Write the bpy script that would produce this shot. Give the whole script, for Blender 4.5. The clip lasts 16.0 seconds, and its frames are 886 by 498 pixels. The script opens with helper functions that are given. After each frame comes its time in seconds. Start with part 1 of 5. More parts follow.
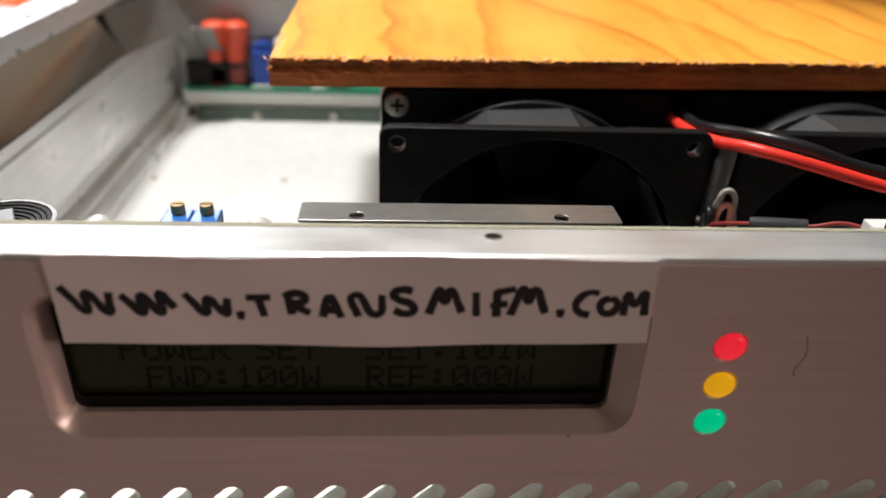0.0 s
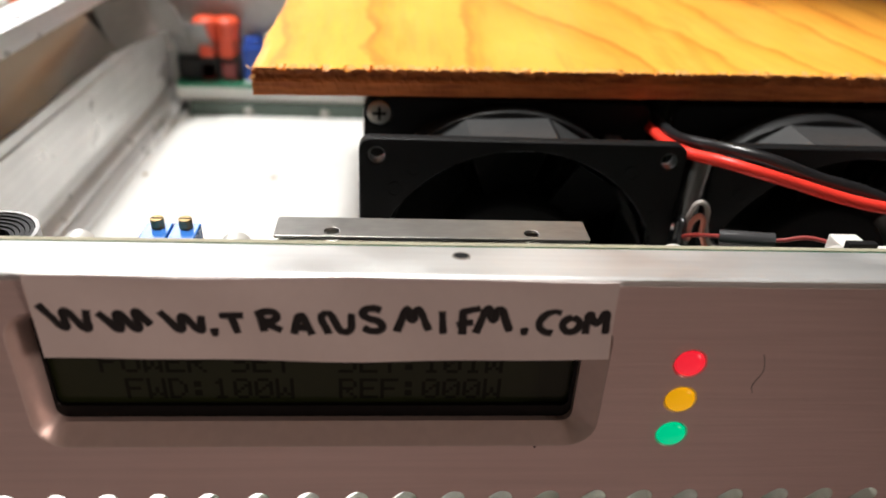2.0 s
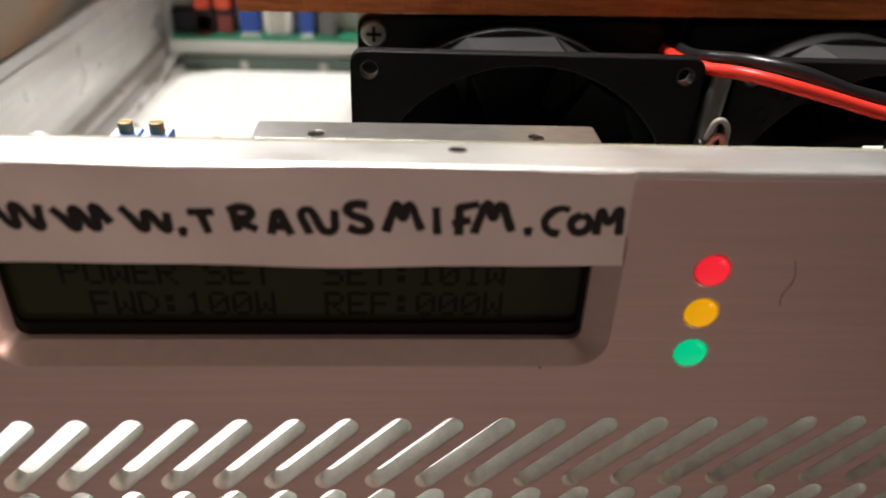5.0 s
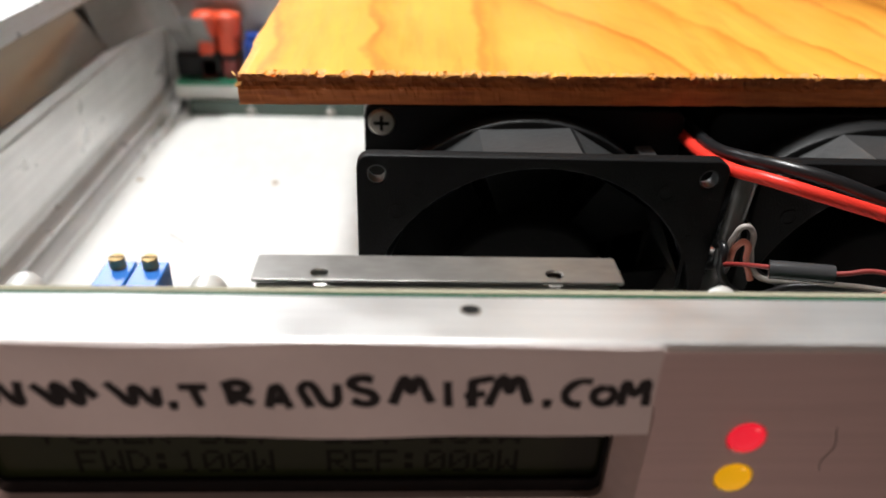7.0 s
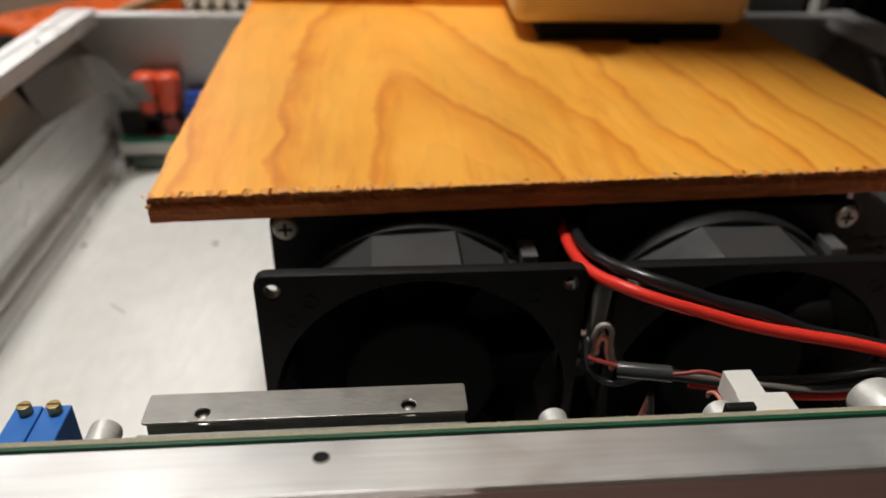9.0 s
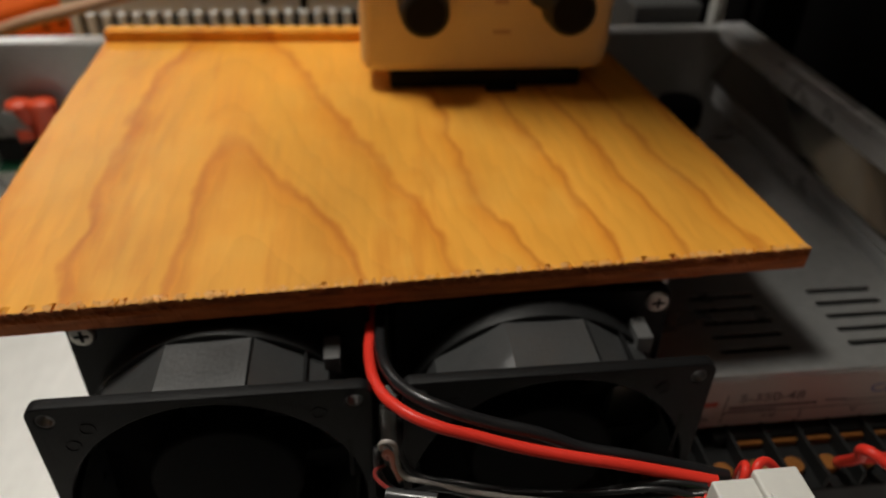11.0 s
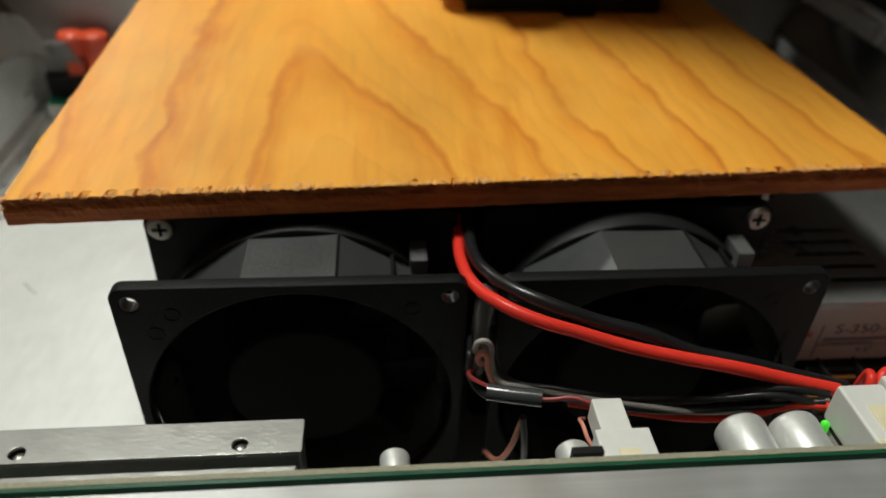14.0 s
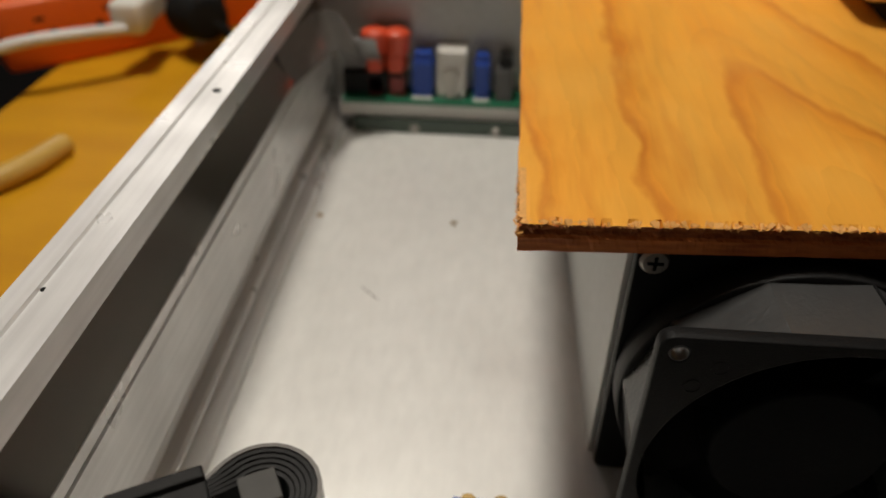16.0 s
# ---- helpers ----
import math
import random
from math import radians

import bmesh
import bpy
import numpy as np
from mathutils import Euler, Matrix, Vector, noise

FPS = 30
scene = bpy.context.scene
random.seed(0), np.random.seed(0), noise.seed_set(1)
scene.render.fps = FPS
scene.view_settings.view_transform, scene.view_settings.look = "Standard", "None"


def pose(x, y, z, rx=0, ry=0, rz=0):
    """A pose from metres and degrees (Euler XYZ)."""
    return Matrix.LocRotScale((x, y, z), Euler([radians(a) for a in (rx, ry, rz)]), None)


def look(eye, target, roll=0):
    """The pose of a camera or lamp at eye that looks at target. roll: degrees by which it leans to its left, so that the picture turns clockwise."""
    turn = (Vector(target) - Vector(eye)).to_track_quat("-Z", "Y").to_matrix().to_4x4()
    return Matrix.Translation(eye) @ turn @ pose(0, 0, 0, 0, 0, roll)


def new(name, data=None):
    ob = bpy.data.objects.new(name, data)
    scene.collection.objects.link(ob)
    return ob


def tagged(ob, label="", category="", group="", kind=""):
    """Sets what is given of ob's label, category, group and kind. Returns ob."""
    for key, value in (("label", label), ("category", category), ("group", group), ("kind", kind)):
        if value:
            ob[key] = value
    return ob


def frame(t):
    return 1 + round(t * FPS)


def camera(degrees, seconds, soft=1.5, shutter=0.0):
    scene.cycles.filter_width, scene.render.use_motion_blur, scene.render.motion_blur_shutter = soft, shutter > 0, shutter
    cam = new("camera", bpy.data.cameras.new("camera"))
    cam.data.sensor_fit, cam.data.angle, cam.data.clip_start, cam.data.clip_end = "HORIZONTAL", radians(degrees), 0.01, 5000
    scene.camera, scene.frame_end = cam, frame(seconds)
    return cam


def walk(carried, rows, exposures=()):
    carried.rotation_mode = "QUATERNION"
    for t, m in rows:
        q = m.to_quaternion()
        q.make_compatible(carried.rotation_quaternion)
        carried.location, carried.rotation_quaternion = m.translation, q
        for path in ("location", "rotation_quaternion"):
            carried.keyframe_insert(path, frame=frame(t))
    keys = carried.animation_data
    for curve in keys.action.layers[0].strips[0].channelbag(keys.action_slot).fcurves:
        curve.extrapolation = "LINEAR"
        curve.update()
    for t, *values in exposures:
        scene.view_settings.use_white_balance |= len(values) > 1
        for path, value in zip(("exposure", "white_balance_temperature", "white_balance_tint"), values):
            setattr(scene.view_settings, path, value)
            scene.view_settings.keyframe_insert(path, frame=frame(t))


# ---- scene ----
cam = camera(62.64, 16.0, soft=1.6)
cam.data.dof.use_dof, cam.data.dof.focus_distance, cam.data.dof.aperture_fstop = True, 0.145, 12.5
PATH = [
    (0, (-0.00211, -0.09407, 0.14789), (0.00449, -0.00673, 0.09964), 2.55),
    (0.5, (0.00758, -0.09522, 0.15158), (0.01529, -0.00788, 0.10350), 2.28),
    (1, (0.00877, -0.09296, 0.15302), (0.01644, -0.00592, 0.10438), 2.82),
    (1.5, (0.00582, -0.09222, 0.15198), (0.01312, -0.00509, 0.10345), 2.44),
    (2, (0.00231, -0.09494, 0.15453), (0.00924, -0.00851, 0.10470), 3.09),
    (2.5, (0.00838, -0.09591, 0.14728), (0.01579, -0.01013, 0.09641), 2.70),
    (3, (0.01164, -0.09535, 0.14265), (0.01895, -0.01008, 0.09092), 2.34),
    (3.5, (0.00828, -0.09442, 0.14074), (0.01506, -0.00913, 0.08897), 2.44),
    (3.7, (0.00805, -0.09410, 0.14023), (0.01521, -0.00918, 0.08792), 2.46),
    (5.8, (0.00302, -0.09028, 0.13644), (0.00843, -0.00495, 0.08457), 2.56),
    (6, (0.00251, -0.09075, 0.13728), (0.00833, -0.00586, 0.08476), 2.58),
    (6.5, (-0.00011, -0.08240, 0.14513), (0.00500, 0.00335, 0.09394), 2.38),
    (7, (0.00479, -0.07298, 0.15191), (0.00977, 0.01283, 0.10081), 2.41),
    (7.5, (0.01570, -0.07175, 0.15995), (0.02248, 0.01464, 0.11004), 2.45),
    (8, (0.02234, -0.07610, 0.16215), (0.03028, 0.01034, 0.11251), 2.50),
    (8.2, (0.02369, -0.07658, 0.16285), (0.03186, 0.01000, 0.11348), 2.36),
    (10.3, (0.02602, -0.07457, 0.22068), (0.03247, 0.00805, 0.16473), 0.03),
    (10.5, (0.03516, -0.07233, 0.21830), (0.04570, 0.01054, 0.16333), 2.75),
    (11, (0.07460, -0.05745, 0.21834), (0.08494, 0.02375, 0.16089), 1.38),
    (11.5, (0.09710, -0.05803, 0.22142), (0.10643, 0.02319, 0.16384), 1.76),
    (12, (0.09135, -0.05888, 0.21565), (0.10136, 0.02266, 0.15864), 1.94),
    (12.5, (0.08224, -0.05925, 0.20731), (0.09207, 0.02236, 0.15036), 1.24),
    (13, (0.07415, -0.06389, 0.20228), (0.08412, 0.01721, 0.14464), 2.10),
    (13.5, (0.07024, -0.06545, 0.20067), (0.08030, 0.01574, 0.14316), 2.08),
    (14, (0.05395, -0.06150, 0.19294), (0.06252, 0.01931, 0.13467), 2.42),
    (14.5, (0.04437, -0.06055, 0.19096), (0.05208, 0.02054, 0.13295), 2.79),
    (15, (0.03470, -0.06068, 0.18408), (0.04131, 0.02032, 0.12580), 2.16),
    (15.5, (-0.00875, -0.05241, 0.17956), (-0.00440, 0.02890, 0.12150), 3.60),
    (15.6, (-0.01600, -0.05022, 0.18354), (-0.01617, 0.03052, 0.12454), 2.05),
    (16, (-0.04205, -0.03993, 0.18773), (-0.04719, 0.04058, 0.12865), 0.89),
]
EXPOSURES = [(0, 0.85, 6050, 10), (0.5, 1.08, 6000, 10), (2, 1.08, 6150, 10), (3.7, 1.05, 6300, 10), (6, 1.05, 6300, 10), (6.5, 0.62, 6050, 10), (7, 0.95, 6000, 10), (7.5, 0.38, 6050, 10),
             (8.2, 0.22, 6150, 10), (10.3, -0.3, 6600, 10), (11, -0.36, 6550, 8), (11.5, -0.2, 6350, 3), (12, -0.02, 6100, -1), (13, -0.04, 6100, -1), (14.5, -0.06, 6200, 2), (15.5, -0.13, 6500, 8), (16, -0.4, 6800, 10)]
walk(cam, [(t, look(eye, target, roll)) for t, eye, target, roll in PATH], EXPOSURES)

# ---- light ----
world = bpy.data.worlds.new("room_air")
world.use_nodes = True
world.node_tree.nodes["Background"].inputs[0].default_value = (1.0, 0.86, 0.76, 1)
world.node_tree.nodes["Background"].inputs[1].default_value = 0.05
scene.world = world


def area_lamp(name, eye, target, size, watts, colour):
    data = bpy.data.lights.new(name, "AREA")
    data.shape, data.size, data.energy, data.color = "DISK", size, watts, colour
    ob = new(name, data)
    ob.matrix_world = look(eye, target)
    return ob


LAMP = Vector((-0.17, 0.27, 1.02))
# added fill with no fixture, in place of warm bounce on the front panel
FRONT_FILL = Vector((1.54, -0.70, 0.58))
# added unseen fill from behind that gives the board and shrouds their sheen
BACK_FILL = Vector((-0.62, 1.40, 0.78))
area_lamp("lamp_light", LAMP, (0.0, 0.14, 0.05), 0.22, 11.4, (1.0, 0.95, 0.87))
area_lamp("front_fill", FRONT_FILL, (0.02, 0.0, 0.06), 0.42, 7.7, (1.0, 0.715, 0.59))
area_lamp("back_fill", BACK_FILL, (-0.02, 0.10, 0.05), 0.60, 2.7, (1.0, 0.95, 0.90))


# ---- materials ----
def rgb(c):
    return (c[0], c[1], c[2], 1.0)


def material(name, colour, rough=0.5, metal=0.0, dark=None, grain=300.0, spread=0.5, bump=0.0, bump_scale=900.0,
             stretch=(1, 1, 1), rough_var=0.0, coat=0.0, emit=None, emit_power=0.0, stain=0.0, stain_scale=25.0, vary=0.0, spec=0.5):
    """A surface with variation at two scales: fine grain and broad stains."""
    m = bpy.data.materials.new(name)
    m.use_nodes = True
    nt = m.node_tree
    n, l = nt.nodes, nt.links
    p = n["Principled BSDF"]
    p.inputs["Roughness"].default_value, p.inputs["Metallic"].default_value = rough, metal
    p.inputs["Coat Weight"].default_value = coat
    p.inputs["Specular IOR Level"].default_value = spec
    co = n.new("ShaderNodeTexCoord")
    mp = n.new("ShaderNodeMapping")
    mp.inputs["Scale"].default_value = stretch
    l.new(co.outputs["Object"], mp.inputs["Vector"])
    fine = n.new("ShaderNodeTexNoise")
    fine.inputs["Scale"].default_value, fine.inputs["Detail"].default_value = grain, 5.0
    l.new(mp.outputs["Vector"], fine.inputs["Vector"])
    mix = n.new("ShaderNodeMix")
    mix.data_type = "RGBA"
    dark = dark or [c * (1 - 0.35 * spread) for c in colour]
    mix.inputs[6].default_value, mix.inputs[7].default_value = rgb(dark), rgb(colour)
    ramp = n.new("ShaderNodeMapRange")
    ramp.inputs[1].default_value, ramp.inputs[2].default_value = 0.3, 0.7
    l.new(fine.outputs["Fac"], ramp.inputs[0])
    l.new(ramp.outputs[0], mix.inputs[0])
    last = mix.outputs[2]
    broad = n.new("ShaderNodeTexNoise")
    broad.inputs["Scale"].default_value, broad.inputs["Detail"].default_value = stain_scale, 4.0
    l.new(co.outputs["Object"], broad.inputs["Vector"])
    if stain:
        fac = n.new("ShaderNodeMapRange")
        fac.inputs[1].default_value, fac.inputs[2].default_value = 0.42, 0.72
        fac.inputs[3].default_value, fac.inputs[4].default_value = 0.0, stain
        l.new(broad.outputs["Fac"], fac.inputs[0])
        st = n.new("ShaderNodeMix")
        st.data_type = "RGBA"
        st.inputs[7].default_value = rgb([c * 0.45 for c in colour])
        l.new(fac.outputs[0], st.inputs[0])
        l.new(last, st.inputs[6])
        last = st.outputs[2]
    if vary:
        info = n.new("ShaderNodeObjectInfo")
        hsv = n.new("ShaderNodeHueSaturation")
        vr = n.new("ShaderNodeMapRange")
        vr.inputs[3].default_value, vr.inputs[4].default_value = 1 - vary, 1 + vary
        l.new(info.outputs["Random"], vr.inputs[0])
        l.new(vr.outputs[0], hsv.inputs["Value"])
        l.new(last, hsv.inputs["Color"])
        last = hsv.outputs[0]
    l.new(last, p.inputs["Base Color"])
    if rough_var:
        rv = n.new("ShaderNodeMapRange")
        rv.inputs[1].default_value, rv.inputs[2].default_value = 0.3, 0.7
        rv.inputs[3].default_value, rv.inputs[4].default_value = max(0.02, rough - rough_var), min(1.0, rough + rough_var)
        l.new(broad.outputs["Fac"], rv.inputs[0])
        l.new(rv.outputs[0], p.inputs["Roughness"])
    if bump:
        b = n.new("ShaderNodeBump")
        b.inputs["Strength"].default_value, b.inputs["Distance"].default_value = bump, 0.0004
        bn = n.new("ShaderNodeTexNoise")
        bn.inputs["Scale"].default_value, bn.inputs["Detail"].default_value = bump_scale, 3.0
        l.new(mp.outputs["Vector"], bn.inputs["Vector"])
        l.new(bn.outputs["Fac"], b.inputs["Height"])
        l.new(b.outputs["Normal"], p.inputs["Normal"])
    if emit:
        p.inputs["Emission Color"].default_value, p.inputs["Emission Strength"].default_value = rgb(emit), emit_power
    return m


def wood_board():
    """Rotary-cut pine plywood: cathedral growth lines that open towards the front, with fine pores."""
    m = material("plywood_face", (0.78, 0.43, 0.13), rough=0.5)
    nt = m.node_tree
    n, l = nt.nodes, nt.links
    p = n["Principled BSDF"]

    def node(kind, **values):
        k = n.new(kind)
        for key, v in values.items():
            k.inputs[int(key[1:])].default_value = v
        return k

    def calc(op, a, b=None, c=None):
        k = n.new("ShaderNodeMath")
        k.operation = op
        for i, v in enumerate((a, b, c)):
            if v is None:
                continue
            if isinstance(v, (int, float)):
                k.inputs[i].default_value = v
            else:
                l.new(v, k.inputs[i])
        return k.outputs[0]

    co = n.new("ShaderNodeTexCoord")
    wob = node("ShaderNodeTexNoise", _2=16.0, _3=3.0)
    stretch = n.new("ShaderNodeMapping")
    stretch.inputs["Scale"].default_value = (1.0, 0.45, 1.0)
    l.new(co.outputs["Object"], stretch.inputs["Vector"])
    l.new(stretch.outputs["Vector"], wob.inputs["Vector"])
    wob2 = node("ShaderNodeTexNoise", _2=75.0, _3=2.0)
    l.new(stretch.outputs["Vector"], wob2.inputs["Vector"])
    sep = n.new("ShaderNodeSeparateXYZ")
    l.new(co.outputs["Object"], sep.inputs[0])
    x, y = sep.outputs[0], sep.outputs[1]
    off = calc("MULTIPLY", calc("SUBTRACT", wob.outputs["Fac"], 0.5), 0.034)
    off2 = calc("MULTIPLY", calc("SUBTRACT", wob2.outputs["Fac"], 0.5), 0.010)
    wob3 = node("ShaderNodeTexNoise", _2=240.0, _3=3.0)
    l.new(stretch.outputs["Vector"], wob3.inputs["Vector"])
    off2 = calc("ADD", off2, calc("MULTIPLY", calc("SUBTRACT", wob3.outputs["Fac"], 0.5), 0.003))
    patch0 = node("ShaderNodeTexNoise", _2=11.0, _3=2.0)
    l.new(co.outputs["Object"], patch0.inputs["Vector"])
    rel = calc("SUBTRACT", y, 0.1)
    lean = calc("MULTIPLY", rel, -0.15)
    u = calc("ADD", calc("SUBTRACT", calc("SUBTRACT", x, 0.045), lean), calc("ADD", off, off2))
    uu = calc("MULTIPLY", u, u)
    arm = calc("MULTIPLY", calc("SQRT", calc("ADD", uu, 0.00016)), 4.2)
    ease = calc("DIVIDE", 1.0, calc("ADD", 1.0, calc("MULTIPLY", uu, 260.0)))
    g = calc("ADD", calc("ADD", calc("MULTIPLY", rel, ease), arm), calc("MULTIPLY", uu, 5.0))
    ring = calc("FRACT", calc("MULTIPLY", calc("SUBTRACT", g, 0.016), 1 / 0.11))
    ramp = n.new("ShaderNodeValToRGB")
    e = ramp.color_ramp.elements
    e[0].position, e[0].color = 0.0, (0.62, 0.205, 0.022, 1)
    e[1].position, e[1].color = 1.0, (0.62, 0.205, 0.022, 1)
    for pos, col in ((0.025, (0.70, 0.27, 0.031, 1)), (0.065, (0.84, 0.385, 0.052, 1)), (0.45, (0.85, 0.395, 0.054, 1)), (0.76, (0.83, 0.365, 0.046, 1)), (0.91, (0.78, 0.305, 0.032, 1)), (0.975, (0.62, 0.205, 0.022, 1))):
        k = e.new(pos)
        k.color = col
    l.new(ring, ramp.inputs[0])
    fine = calc("FRACT", calc("MULTIPLY", calc("ADD", g, calc("MULTIPLY", patch0.outputs["Fac"], 0.06)), 1 / 0.037))
    thin = n.new("ShaderNodeMapRange")
    thin.inputs[1].default_value, thin.inputs[2].default_value = 0.55, 1.0
    thin.inputs[3].default_value, thin.inputs[4].default_value = 0.0, 0.055
    l.new(fine, thin.inputs[0])
    pores = node("ShaderNodeTexNoise", _2=420.0, _3=4.0)
    ps = n.new("ShaderNodeMapping")
    ps.inputs["Scale"].default_value = (1.0, 0.09, 1.0)
    l.new(co.outputs["Object"], ps.inputs["Vector"])
    l.new(ps.outputs["Vector"], pores.inputs["Vector"])
    patch = node("ShaderNodeTexNoise", _2=22.0, _3=3.0)
    l.new(stretch.outputs["Vector"], patch.inputs["Vector"])
    val = calc("ADD", calc("MULTIPLY", pores.outputs["Fac"], 0.18), calc("MULTIPLY", patch.outputs["Fac"], 0.75))
    hsv = n.new("ShaderNodeHueSaturation")
    soft = n.new("ShaderNodeMix")
    soft.data_type = "RGBA"
    soft.inputs[7].default_value = (0.83, 0.36, 0.043, 1)
    l.new(calc("MULTIPLY", calc("SUBTRACT", wob2.outputs["Fac"], 0.26), 0.9), soft.inputs[0])
    l.new(ramp.outputs[0], soft.inputs[6])
    last = soft.outputs[2]
    for scale, way, low, high, amount, colour in ((150.0, (1.0, 0.10, 1.0), 0.55, 0.72, 0.36, (0.62, 0.19, 0.016, 1)), (60.0, (1.0, 0.16, 1.0), 0.54, 0.74, 0.28, (0.72, 0.25, 0.03, 1)), (70.0, (0.8, 0.7, 1.0), 0.50, 0.72, 0.26, (0.88, 0.49, 0.10, 1))):
        fm = n.new("ShaderNodeMapping")
        fm.inputs["Scale"].default_value = way
        l.new(co.outputs["Object"], fm.inputs["Vector"])
        fleck = node("ShaderNodeTexNoise", _2=scale, _3=3.0)
        l.new(fm.outputs["Vector"], fleck.inputs["Vector"])
        amt = node("ShaderNodeMapRange", _1=low, _2=high, _3=0.0, _4=amount)
        l.new(fleck.outputs["Fac"], amt.inputs[0])
        mx = n.new("ShaderNodeMix")
        mx.data_type = "RGBA"
        mx.inputs[7].default_value = colour
        l.new(amt.outputs[0], mx.inputs[0])
        l.new(last, mx.inputs[6])
        last = mx.outputs[2]
    l.new(last, hsv.inputs["Color"])
    l.new(calc("SUBTRACT", calc("ADD", val, 0.53), thin.outputs[0]), hsv.inputs["Value"])
    l.new(hsv.outputs[0], p.inputs["Base Color"])
    b = n.new("ShaderNodeBump")
    b.inputs["Strength"].default_value, b.inputs["Distance"].default_value = 0.2, 0.0003
    p.inputs["Specular IOR Level"].default_value = 0.26
    l.new(pores.outputs["Fac"], b.inputs["Height"])
    l.new(b.outputs["Normal"], p.inputs["Normal"])
    rough = calc("ADD", calc("MULTIPLY", pores.outputs["Fac"], 0.25), 0.30)
    l.new(rough, p.inputs["Roughness"])
    return m


